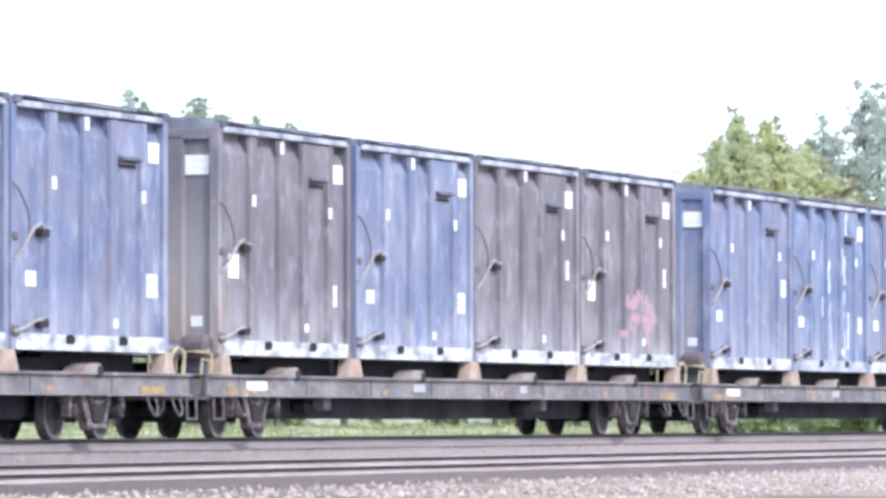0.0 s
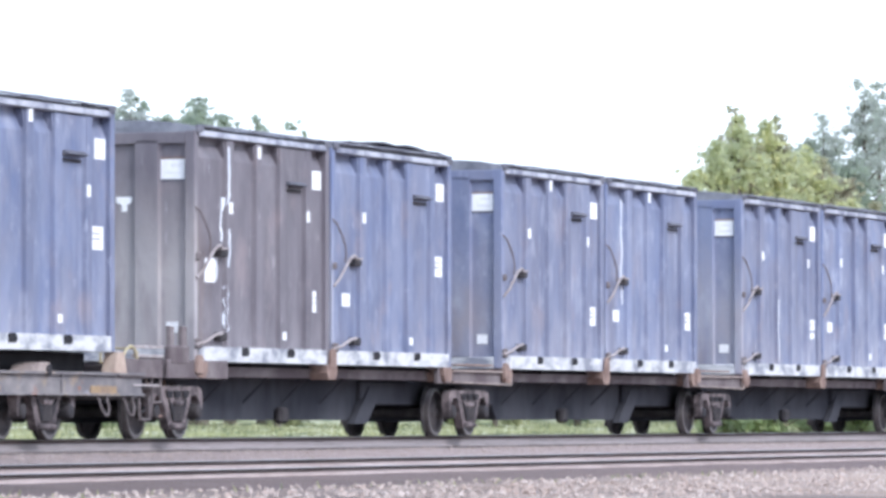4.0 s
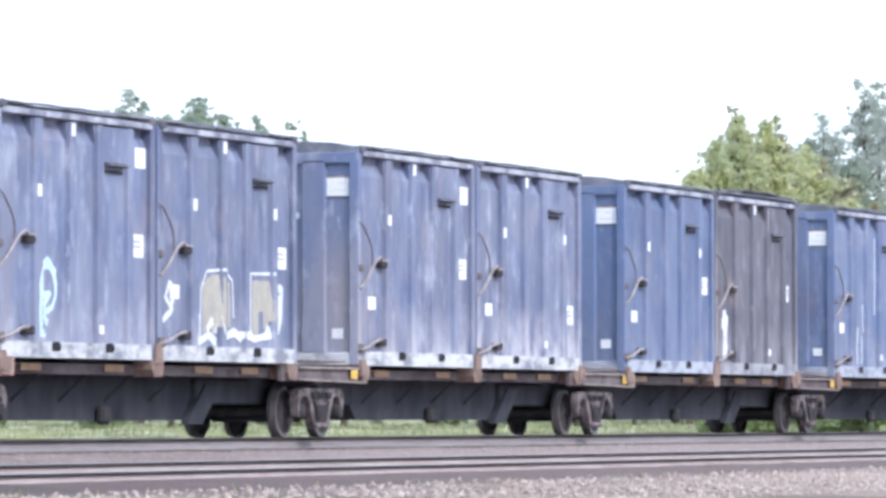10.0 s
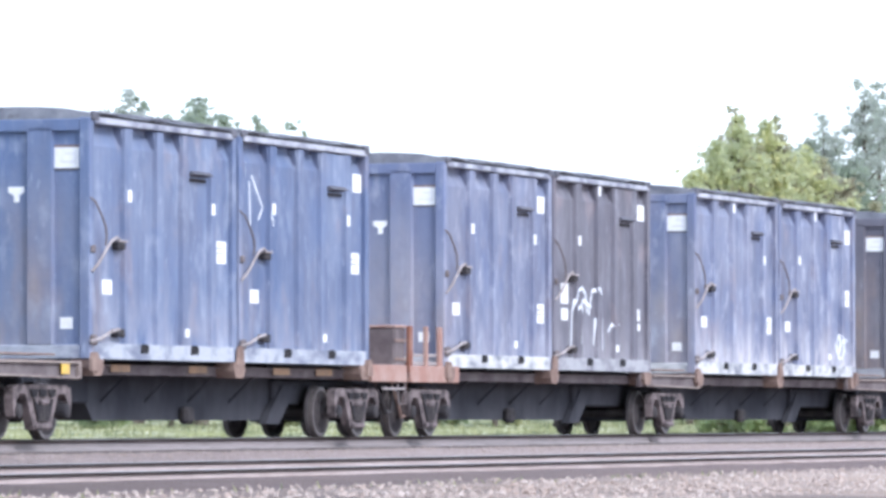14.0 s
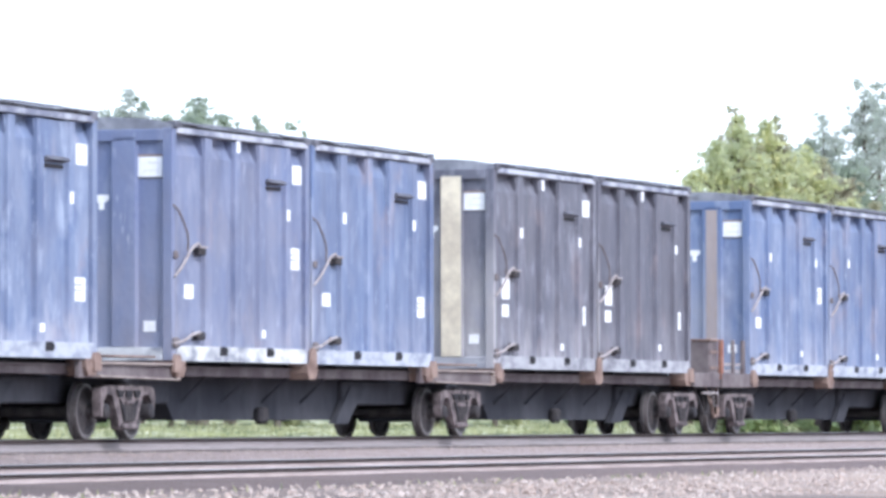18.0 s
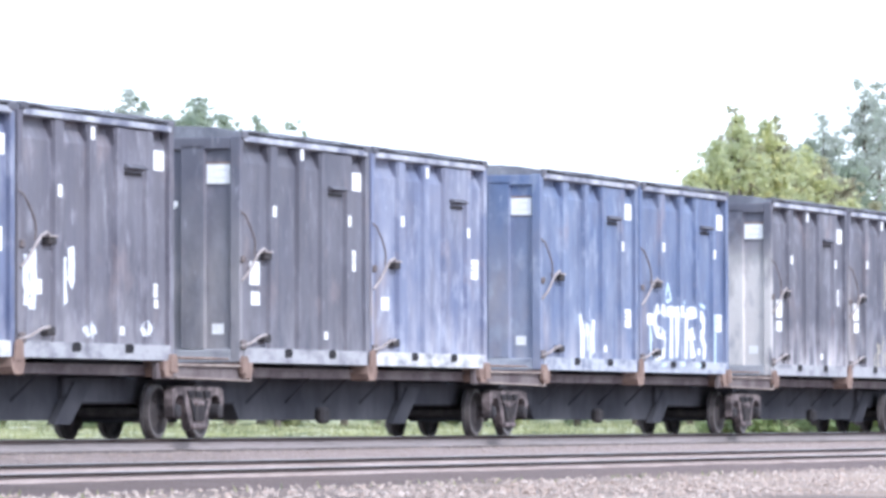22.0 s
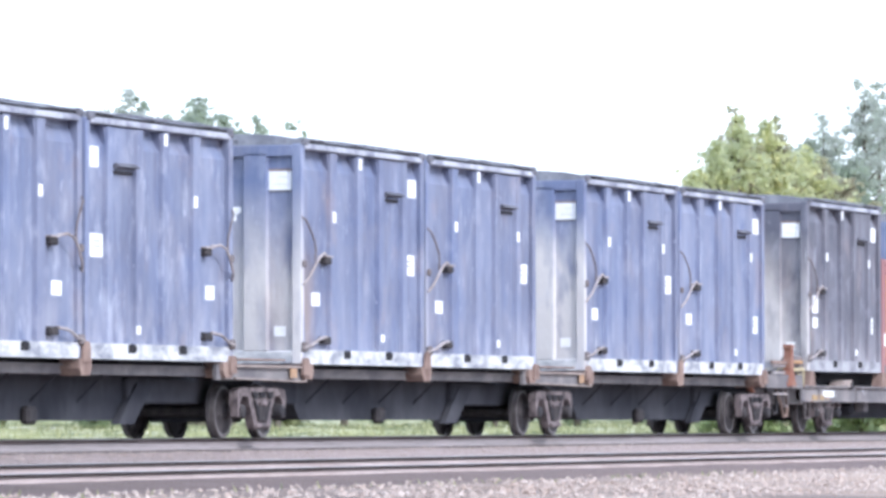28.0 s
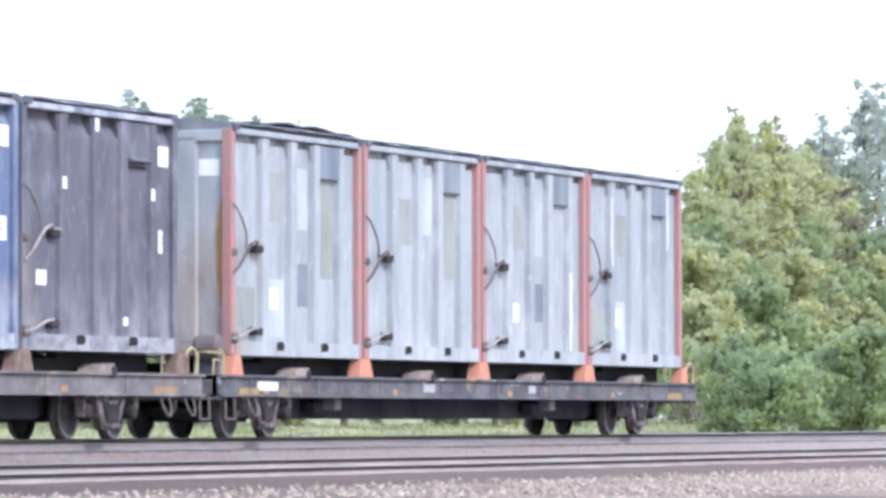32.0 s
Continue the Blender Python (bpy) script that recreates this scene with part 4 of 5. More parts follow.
def build_spine_unit(kind, mat, label, tag=None):
    """One platform of an articulated car carrying two containers. kind: first, middle or last; x = 0 at its leading container corner."""
    c = thing("spine_car_unit", label, "spine car", "articulated spine car units")
    end = 12.2
    for y0, y1 in ((0.28, 0.38), (2.06, 2.16)):
        bm = bmesh.new()
        block(bm, -0.3, end + 0.3, y0, y1, 0.97, 1.125, 0.008)
        block(bm, -0.3, end + 0.3, y0 - 0.05, y1 + 0.05, 1.10, 1.13)
        part("side_rail", bm, BROWN if mat is not DUSTY else DUSTY, c, "brown side rail")
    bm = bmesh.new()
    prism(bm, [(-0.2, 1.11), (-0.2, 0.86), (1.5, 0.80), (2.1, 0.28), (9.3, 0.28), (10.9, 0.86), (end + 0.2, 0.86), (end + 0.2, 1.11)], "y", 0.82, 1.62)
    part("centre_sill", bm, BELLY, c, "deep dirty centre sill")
    # black plates close the gap below the containers; their colour is its shade
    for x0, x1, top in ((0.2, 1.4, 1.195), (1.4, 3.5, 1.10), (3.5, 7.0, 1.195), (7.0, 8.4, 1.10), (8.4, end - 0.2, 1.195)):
        boxed("floor_plate", (x0, x1, 0.40, 2.04, 1.06, top), SHADE_BLACK, c, "black plate for the shade under containers", 0)
    for x in (2.4, 4.2, 6.0, 7.8):
        bm = bmesh.new()
        tube(bm, [(x, 0.84, 0.55), (x + 0.1, 0.40, 1.0)], 0.02, 6)
        part("brace", bm, BELLY, c, "dark slanting brace")
    # plain dark boxes added to fill the shadowed space beside the trucks
    for x0, x1 in ((-1.9 if kind == "first" else -0.1, 1.7), (9.6, 15.1 if kind != "last" else 13.4)):
        boxed("brake_rigging", (x0, x1, 0.72, 1.72, 0.54, 0.95), BELLY, c, "dark box filling the black space by the trucks", 0.03)
    bm = bmesh.new()
    prism(bm, [(9.9, 0.86), (10.6, 0.86), (9.75, 0.22), (9.1, 0.22)], "y", 0.68, 0.80)
    part("slope_plate", bm, BELLY, c, "dusty slanting end plate")
    boxed("brake_reservoir", (5.6, 5.95, 0.66, 0.82, 0.22, 0.50), IRON, c, "dark air reservoir", 0.05)
    for x0, x1, y in ((0.0, 0.5, 0), (5.85, 6.36, 0), (11.7, 12.2, 0)):
        for y0, y1 in ((-0.035, 0.30), (2.14, 2.475)):
            bm = bmesh.new()
            prism(bm, [(x0 + 0.1, 0.95), (x0 + 0.02, 1.06), (x0 + 0.02, 1.2), (x1 - 0.02, 1.2), (x1 - 0.02, 1.06), (x1 - 0.1, 0.95)], "y", y0, y1)
            if 5 < x0 < 7:
                prism(bm, [(x0 + 0.10, 1.15), (x0 + 0.14, 1.40), (x0 + 0.2, 1.46), (x1 - 0.16, 1.46), (x1 - 0.1, 1.38), (x1 - 0.08, 1.15)], "y", y0 - 0.02, -0.02 if y0 < 0 else y1 + 0.02)
            part("container_bracket", bm, RUST_PALE if y0 < 0 else RUST, c, "rusty container bracket")
    for x in ((0.1,) if kind == "first" else (0.1, 12.1)):
        bm = bmesh.new()
        prism(bm, [(x - 0.14, 1.02), (x - 0.14, 1.2), (x - 0.08, 1.30), (x + 0.08, 1.30), (x + 0.14, 1.2), (x + 0.14, 1.02)], "y", -0.07, -0.012)
        part("locking_block", bm, RUST_PALE, c, "pale rusty locking block")
    # end beams over the shared trucks
    if kind != "last":
        for y0, y1 in ((0.0, 0.10), (2.34, 2.44)):
            bm = bmesh.new()
            block(bm, end - 0.6, end + 3.3, y0 + 0.03, y1, 0.92, 1.165)
            beam = part("end_beam", bm, mat, c, "rusty brown end beam")
            bm = bmesh.new()
            lo, hi = (y0 - 0.03, y0 + 0.04) if y0 < 1 else (y1 - 0.04, y1 + 0.03)
            prism(bm, [(end + 0.1, 1.16), (end + 3.3, 1.16), (end + 3.3, 0.90), (end + 3.22, 0.90), (end + 3.22, 1.128), (end + 0.1, 1.128)], "y", lo, hi)
            prism(bm, [(end + 0.1, 0.935), (end + 3.22, 0.90), (end + 3.22, 0.925), (end + 0.1, 0.96)], "y", lo, hi)
            part("beam_flange", bm, BUFF, beam, "pale buff beam flange")
        boxed("joint_platform", (end + 0.3, end + 2.7, 0.14, 2.30, 0.96, 1.08), IRON, c, "dark platform over the joint", 0)
        for z in (1.24, 1.34):
            boxed("walkway_slat", (end + 0.45, end + 2.5, 0.05, 0.5, z - 0.10, z - 0.07), RUST_PALE, c, "pale walkway slat", 0.005)
        if tag:
            boxed("end_tag", (end + 2.55, end + 2.85, -0.026, -0.02, 0.97, 1.12), tag, c, "small yellow plate" if tag is YELLOW else "amber end plate", 0)
    for x0 in (1.4, 4.6, 8.3, 10.3) if tag is YELLOW else ():
        boxed("side_reflector", (x0, x0 + 0.75, 0.222, 0.23, 1.02, 1.13), AMBER, c, "faded amber reflector", 0)
    return c


def build_end_platform(mat, label, kind="brake"):
    """The platform between two coupled cars; x = 0 at the corner of the last container before it. kind: brake (a housing
    and uprights), posts (two short uprights) or stand (one red brake stand)."""
    c = thing("end_platform", label, "platform", "end platforms")
    boxed("platform_deck", (0.1, 1.85, 0.0, 2.44, 1.0, 1.14), mat, c, "rusty platform deck", 0.015)
    boxed("platform_deck", (2.05, 4.3 if kind != "stand" else 2.7, 0.0, 2.44, 1.0, 1.14), mat, c, "rusty platform deck", 0.015)
    for y0, y1 in ((-0.02, 0.06), (2.38, 2.46)):
        boxed("edge_beam", (0.1, 1.85, y0, y1, 0.93, 1.22), mat, c, "", 0.01)
        boxed("edge_beam", (2.05, 4.6 if kind != "stand" else 2.9, y0, y1, 0.93, 1.22), mat, c, "", 0.01)
    if kind == "brake":
        housing = boxed("brake_housing", (1.45, 2.0, 0.06, 0.74, 1.14, 1.88), BROWN, c, "brown brake housing", 0.04)
        boxed("housing_lid", (1.43, 2.02, 0.04, 0.76, 1.86, 1.91), RUST_LIGHT if mat is RUST_LIGHT else RUST_PALE, housing, "rust-bleached housing lid", 0.015)
        for z in (1.30, 1.62):
            boxed("housing_strap", (1.44, 2.01, 0.045, 0.06, z, z + 0.05), RUST_PALE, housing, "rusty strap", 0.004)
        for x, w, m in ((2.04, 0.17, RUST), (2.92, 0.10, mat), (3.62, 0.15, mat)):
            boxed("upright", (x, x + w, 0.0, 0.07, 1.10, 1.90), m, c, "rusty upright post", 0.01)
    elif kind == "posts":
        for x, w in ((2.22, 0.16), (2.72, 0.20)):
            boxed("upright", (x, x + w, 0.0, 0.08, 1.10, 1.74), BROWN, c, "dark brown upright post", 0.01)
        boxed("post_bracket", (2.18, 2.96, -0.03, 0.10, 1.14, 1.44), BROWN, c, "brown bracket between the posts", 0.03)
    else:
        bm = bmesh.new()
        prism(bm, [(1.62, 0.98), (2.34, 0.98), (2.12, 1.30), (2.08, 1.80), (1.92, 1.80), (1.88, 1.30)], "y", -0.04, 0.12)
        stand = part("brake_stand", bm, RUST, c, "red-rusted brake stand")
        boxed("stand_cap", (1.88, 2.12, -0.06, 0.14, 1.76, 1.86), RUST, stand, "", 0.02)
        for x0, x1, z, m in ((0.75, 1.85, 1.44, RUST_PALE), (2.15, 3.05, 1.46, RUST_ORANGE), (2.15, 3.2, 1.30, STRAW)):
            boxed("arm", (x0, x1, 0.02, 0.09, z, z + 0.07), m, stand, "rusty stand arm", 0.01)
    # added black sheet that gives the shade behind the cross rails
    boxed("back_plate", (2.25, 3.55, 0.5, 0.56, 1.14, 1.30), SHADE_BLACK, c, "black plate for the shade behind the rails", 0)
    for z in (1.24, 1.38):
        boxed("cross_rail", (2.21 if kind == "brake" else 0.9, 3.62 if kind == "brake" else 2.1, 0.06, 0.12, z, z + 0.05), LEVER_PALE, c, "pale worn cross rail", 0.005)
    for x, low in ((1.1, 0.40), (1.9, 0.34)):
        bm = bmesh.new()
        tube(bm, [(x, 0.3, 0.92), (x + 0.05, 0.2, 0.62), (x + 0.25, 0.2, low), (x + 0.5, 0.2, low + 0.02), (x + 0.72, 0.25, 0.6), (x + 0.76, 0.3, 0.9)], 0.032, 7)
        part("air_hose", bm, IRON if x < 1.5 else RUST_PALE, c, "hanging air hose")
    boxed("coupler", (0.9, 3.0, 1.06, 1.38, 0.62, 0.92), RUST, c, "rusty couplers locked together", 0.03)
    boxed("uncoupling_lever", (0.7, 1.8, 0.0, 0.035, 0.80, 0.835), LEVER_PALE, c, "pale uncoupling lever", 0)
    bm = bmesh.new()
    tube(bm, [(1.55, 0.05, 0.95), (1.55, 0.03, 0.56), (1.9, 0.03, 0.56), (1.9, 0.05, 0.95)], 0.022)
    part("step_iron", bm, LEVER, c, "rusty step")
    return c


def roll(ob, x):
    ob.location = (x, 0, 0)
    ROLLING.append((ob, x, 0.0, 0.0))
    return ob


def build_cars():
    flat = roll(build_flat_car(PEDESTAL, "long dusty grey flat car with rusty container pedestals"), 85.85)
    roll(copy_thing(flat, pose(112.95, 0, 0)), 112.95)
    roll(build_flat_car(RUST_PALE, "long brownish grey flat car with rusty container pedestals"), 527.25)
    roll(copy_thing(flat, pose(58.95, 0, 0)), 58.95)
    roll(build_flat_car(ORANGE_BRIGHT, "long dark grey flat car with orange container pedestals", CAR_SILL_DARK), 554.1)
    for x in (58.95, 85.85, 112.95, 527.25, 554.1):
        truck(x + 1.85)
        truck(x + 22.1)
    protos = {}
    for k, starts in enumerate(SPINE_UNITS):
        mat = DUSTY if k == 4 else BROWN
        for i, x in enumerate(starts):
            kind = "last" if i == 4 else "first" if i == 0 else "middle"
            tag = {1: YELLOW, 4: AMBER}.get(k)
            key = (kind, k in (1, 4), mat.name)
            if key not in protos:
                protos[key] = roll(build_spine_unit(kind, mat, "brown weathered articulated spine car unit" if mat is BROWN else "dusty grey articulated spine car unit", tag), x)
            else:
                roll(copy_thing(protos[key], pose(x, 0, 0)), x)
            truck(x - (0.5 if i == 0 else 1.55))
        truck(starts[4] + 11.9)
    for start, mat, kind, label in ((137.5, BROWN, "posts", "dark brown platform with two posts between coupled cars"),
                                    (214.2, RUST_LIGHT, "brake", "orange-rusted platform with a brake housing between coupled cars"),
                                    (291.6, RUST_LIGHT, "brake", "orange-rusted platform with a brake housing between coupled cars"),
                                    (369.05, BROWN, "brake", "dark brown platform with a brake housing between coupled cars"),
                                    (446.5, BROWN, "brake", "dark brown platform with a brake housing between coupled cars"),
                                    (523.85, DUSTY, "stand", "dusty grey platform with a red brake stand between coupled cars")):
        roll(build_end_platform(mat, label, kind), start)


build_cars()


# ---- sprayed paint and stains on single containers ----
def sprayed(x, name, strokes, colour, width, label):
    """Flat strokes that follow the ribbed side; strokes are lines of (x, z) on the container. Streaks are parts of their own."""
    if len(strokes) > 1 and len(strokes) <= 16 and colour != "pink":
        for line in strokes:
            sprayed(x, name, [line], colour, width, label)
        return
    c = LOADED[min(LOADED, key=lambda k: abs(k - x))]
    bm = bmesh.new()
    for order, line in enumerate(strokes):
        pts = []
        for (ax, az), (bx, bz) in zip(line, line[1:]):
            k = max(1, int(max(abs(ax - bx) / 0.05, abs(az - bz) / 0.25)))
            pts += [(ax + (bx - ax) * i / k, az + (bz - az) * i / k) for i in range(k)]
        pts.append(line[-1])
        prev = None
        for i, (px, pz) in enumerate(pts):
            qx, qz = pts[min(i + 1, len(pts) - 1)]
            ox, oz = pts[max(i - 1, 0)]
            d = Vector((qx - ox, qz - oz))
            d = d.normalized() if d.length else Vector((0, 1))
            w = width * (0.75 + 0.5 * abs(noise.noise(Vector((px * 3, pz * 3, x)))))
            nx, nz = -d.y * w / 2, d.x * w / 2
            row = []
            for s in (-1, 0, 1):
                vx, vz = px + s * nx, pz + s * nz
                deep = 0.0 if vz > 2.94 and 4.0 < vx < 5.0 else side_depth(min(max(vx, 0.02), LONG - 0.02))
                row.append(bm.verts.new((vx, deep - 0.005 - 0.0016 * (order % 12) - 0.00006 * i - (0.012 if vz < 0.24 else 0), vz)))
            if prev:
                for j in (0, 1):
                    bm.faces.new((prev[j], prev[j + 1], row[j + 1], row[j]))
            prev = row
    return part(name, bm, SPRAYS[colour], c, label)


def drip(x, z0, z1, seed):
    r = random.Random(seed)
    n = 6
    return [(x + r.uniform(-0.05, 0.05), z1 + (z0 - z1) * i / n) for i in range(n + 1)]


def scribble(x0, x1, z0, z1, n, seed):
    """One looping line."""
    k = n * 5
    loop = 0.5 * (x1 - x0) / n
    return [[(x0 + (x1 - x0) * i / k + loop * math.cos(2.1 * i + seed), (z0 + z1) / 2 + 0.5 * (z1 - z0) * math.sin(1.25 * i + seed) * (0.65 + 0.35 * math.sin(0.37 * i + 2 * seed)))
             for i in range(k + 1)]]


def letters(x0, x1, z0, z1, n, seed):
    """Fat, uneven, illegible upright blobs that run into one another."""
    r = random.Random(seed)
    out = []
    for i in range(n):
        a = x0 + (x1 - x0) * (i + 0.15) / n
        w = 0.62 * (x1 - x0) / n
        h = z1 - r.uniform(0, 0.22) * (z1 - z0)
        m = z0 + (h - z0) * r.uniform(0.4, 0.6)
        out.append([(a + r.uniform(-0.05, 0.05), z0), (a + 0.06, m), (a - 0.03, h)])
        out.append([(a + w, z0 + r.uniform(0, 0.2)), (a + w * 0.85, m), (a + w, h - r.uniform(0, 0.25))])
        out.append([(a, m), (a + w * 0.5, m + r.uniform(-0.2, 0.2)), (a + w, m)])
    return out


DUSTY_TAN = plain("tan_dust", (0.38, 0.32, 0.30), (0.26, 0.25, 0.29), 1.2, 0.85, stretch=(1, 1, 0.3))


def tag_all():
    g, st = "graffiti", "paint_streak"
    blot = random.Random(6)
    for k in range(20):
        u, w = blot.uniform(2.7, 4.9), blot.uniform(0.5, 1.3)
        sprayed(104.45, g, [[(u - 0.2, w), (u, w + blot.uniform(-0.15, 0.15)), (u + 0.25, w + blot.uniform(-0.1, 0.1))]], "pink", blot.uniform(0.16, 0.30), "faint pink spray blot")
    sprayed(119.15, st, [drip(4.2, 2.95, 3.45, 8), drip(4.3, 1.9, 2.5, 1), drip(4.25, 1.2, 1.75, 12), drip(4.6, 0.5, 1.3, 11), drip(2.8, 1.7, 2.4, 2)], "white", 0.15, "white paint drips")
    sprayed(119.15, st, [drip(2.9, 0.9, 1.5, 2), drip(3.2, 0.5, 1.0, 4), drip(3.9, 2.1, 2.7, 5), drip(2.5, 1.2, 1.6, 6), drip(4.3, 0.3, 0.9, 7)], "white", 0.08, "white paint drips")
    sprayed(140.65, st, [drip(1.45, 2.5, 3.4, 5), drip(1.5, 1.5, 2.1, 3), drip(1.3, 1.9, 2.6, 6), drip(1.1, 1.3, 1.8, 7), drip(1.4, 0.5, 1.2, 8)], "white", 0.09, "broken white paint streak")
    sprayed(162.03, st, [drip(1.2, 1.3, 3.3, 9)], "white", 0.1, "white paint drip")
    sprayed(171.13, st, [drip(2.75, 0.3, 1.6, 10)], "white", 0.07, "white paint drip")
    sprayed(201.61, g, [[(3.2, 0.15), (3.22, 1.1), (3.45, 1.5), (3.72, 1.1), (3.75, 0.15)], [(3.48, 0.15), (3.5, 1.2)], [(3.75, 0.9), (4.3, 0.5), (4.8, 0.2)], [(4.4, 0.9), (4.9, 0.6)],
                         [(4.95, 0.15), (5.3, 0.9), (5.45, 1.6), (5.6, 0.2)], [(5.2, 0.3), (5.4, 0.8)]], "tan", 0.25, "worn tan block letters, illegible")
    sprayed(201.61, g, [[(2.9, 0.1), (3.7, 0.13)], [(4.6, 0.1), (5.8, 0.14)], [(5.4, 1.2), (5.45, 1.65)]], "white", 0.17, "white spray under the letters")
    sprayed(207.75, st, scribble(0.5, 1.9, 2.3, 3.0, 12, 2) + [drip(0.9, 2.3, 3.2, 3)], "white", 0.11, "white paint splash")
    sprayed(218.2, g, [[(1.95 + 0.36 * math.cos(0.6 * k), 1.02 + 0.34 * math.sin(0.6 * k)) for k in range(12)], [(1.62, 0.3), (1.6, 0.75), (1.7, 1.3), (2.0, 1.45), (2.3, 1.25)], [(1.7, 0.9), (2.1, 0.95), (1.75, 0.7), (2.0, 0.5)], [(1.65, 0.55), (1.9, 0.3)]],
            "ice", 0.12, "pale blue knotted scrawl, illegible")
    arch = [[(2.12 + 0.2 * k, 0.45 + 0.1 * (k % 2)), (2.08 + 0.2 * k, 1.22 + 0.16 * math.sin(math.pi * (k + 0.4) / 6))] for k in range(6)]
    slab = [[(4.15 + 0.21 * k, 0.55 + 0.12 * ((k + 1) % 2)), (4.1 + 0.21 * k, 1.32)] for k in range(5) if k != 2] + [[(4.55, 0.82), (4.52, 1.32)], [(4.1, 0.6), (4.45, 0.5)]]
    sprayed(224.34, g, arch, "tan", 0.25, "tan block letter, illegible")
    sprayed(224.34, g, slab, "tan", 0.25, "tan block letter, illegible")
    sprayed(224.34, g, [[(1.9, 0.4), (1.95, 1.15), (2.2, 1.42), (2.9, 1.46), (3.3, 1.3), (3.35, 0.7)], [(3.95, 0.5), (3.95, 1.42), (5.1, 1.44)], [(2.55, 0.45), (2.7, 0.72), (2.85, 0.45)]], "white", 0.055, "white outline round the letters")
    sprayed(224.34, g, [[(5.2, 0.62), (5.25, 1.2), (5.5, 1.22), (5.45, 0.7), (5.3, 0.5)], [(5.35, 0.7), (5.38, 1.1)]], "white", 0.17, "white block letter, illegible")
    sprayed(224.34, g, [[(0.35, 0.62), (0.75, 0.8), (0.45, 0.98), (0.62, 1.2), (0.85, 1.1), (0.7, 0.85)], [(0.5, 0.7), (0.7, 0.75)]], "white", 0.11, "white knotted scrawl")
    sprayed(224.34, g, [[(1.7, 0.32), (1.85, 0.75)], [(1.8, 0.3), (2.3, 0.42), (2.6, 0.3)], [(2.9, 0.4), (3.4, 0.48), (3.7, 0.36)], [(3.6, 0.45), (4.3, 0.38), (5.0, 0.46)], [(2.2, 0.5), (2.45, 0.66)], [(4.75, 0.4), (4.9, 0.6)]], "white", 0.14, "white spray under the letters")
    sprayed(254.82, st, [drip(0.8, 0.35, 1.3, 3), drip(0.9, 0.4, 1.2, 6)], "white", 0.24, "white paint blot")
    sprayed(263.92, st, [drip(3.6, 1.4, 3.1, 3), drip(2.6, 1.0, 1.6, 4), drip(2.95, 0.95, 1.5, 5), drip(2.1, 0.3, 1.1, 6), drip(2.5, 0.3, 0.9, 7)], "white", 0.08, "white paint drips")
    sprayed(270.06, g, [[(0.8, 0.42), (1.05, 0.72), (1.3, 0.82), (1.55, 0.7), (1.75, 0.52)], [(1.85, 0.5), (2.1, 0.55), (2.3, 0.75), (2.7, 0.86)], [(2.75, 0.35), (3.0, 0.68), (3.3, 0.78), (3.6, 0.66), (3.9, 0.36)],
                         [(4.0, 0.3), (4.2, 0.75), (4.35, 0.9), (4.55, 0.35)], [(4.6, 1.15), (4.65, 0.35)], [(5.0, 0.95), (5.08, 0.4)], [(5.3, 0.8), (5.35, 0.35)]], "white", 0.065, "loose thin white scrawl")
    sprayed(285.3, g, [[(0.7, 3.0), (1.2, 2.5), (1.0, 2.3)], [(0.6, 2.9), (0.65, 2.2)], drip(1.5, 2.2, 2.5, 2)], "white", 0.06, "thin white scrawl")
    sprayed(301.74, g, [[(1.2, 0.4), (1.28, 1.1), (1.5, 1.5), (1.85, 1.58), (2.1, 1.45), (2.2, 1.1)], [(1.7, 0.5), (1.75, 1.0), (1.95, 1.2)], [(2.3, 1.05), (2.5, 1.5), (2.8, 1.56), (3.05, 1.4), (3.12, 0.9), (3.15, 0.4)],
                         [(2.6, 0.5), (2.68, 1.0)], [(1.45, 1.15), (2.0, 1.32), (2.45, 1.2)], [(3.5, 0.75), (3.75, 0.9)], [(4.0, 0.9), (4.1, 0.65)]], "white", 0.09, "white rounded outlines, illegible")
    sprayed(316.98, g, scribble(4.7, 5.5, 0.35, 0.95, 4, 9), "white", 0.09, "small white scrawl")
    ring = [(2.2 + 0.32 * math.cos(0.5 * k), 1.3 + 0.46 * math.sin(0.5 * k)) for k in range(14)]
    loop = [(3.95 + 0.3 * math.cos(0.6 * k), 1.5 + 0.25 * math.sin(0.6 * k)) for k in range(12)]
    sprayed(326.08, g, [ring, loop, [(2.5, 1.75), (2.62, 1.1), (2.8, 0.85), (2.95, 1.7)], [(3.5, 1.7), (3.1, 1.6), (3.05, 1.0), (3.6, 0.95)], [(3.05, 1.35), (3.5, 1.4)], [(4.2, 1.4), (4.1, 0.9), (4.15, 0.45)],
                         [(2.8, 0.9), (3.6, 0.85), (4.1, 0.95)], [(2.1, 0.9), (2.2, 0.5)], [(2.0, 1.7), (2.3, 1.1), (2.6, 1.5), (3.3, 1.75)], [(3.3, 1.1), (3.75, 1.3), (3.6, 0.8)], [(2.4, 0.8), (2.6, 0.55)]], "ice", 0.11, "ice-blue rounded scrawl, illegible")
    sprayed(326.08, g, scribble(4.85, 5.5, 0.3, 1.15, 12, 4), "ice", 0.1, "ice-blue scrawl")
    sprayed(326.08, g, [[(3.1, 0.8), (3.0, 0.5), (3.3, 0.55), (3.2, 0.3)], [(3.9, 0.7), (4.2, 0.55), (4.0, 0.3)]], "ice", 0.12, "ice-blue marks")
    sprayed(394.23, st, [drip(0.45, 0.75, 1.5, 2), drip(0.7, 0.7, 1.6, 3), drip(1.85, 0.8, 1.5, 4), drip(2.1, 1.1, 1.65, 5)], "white", 0.3, "white paint blots")
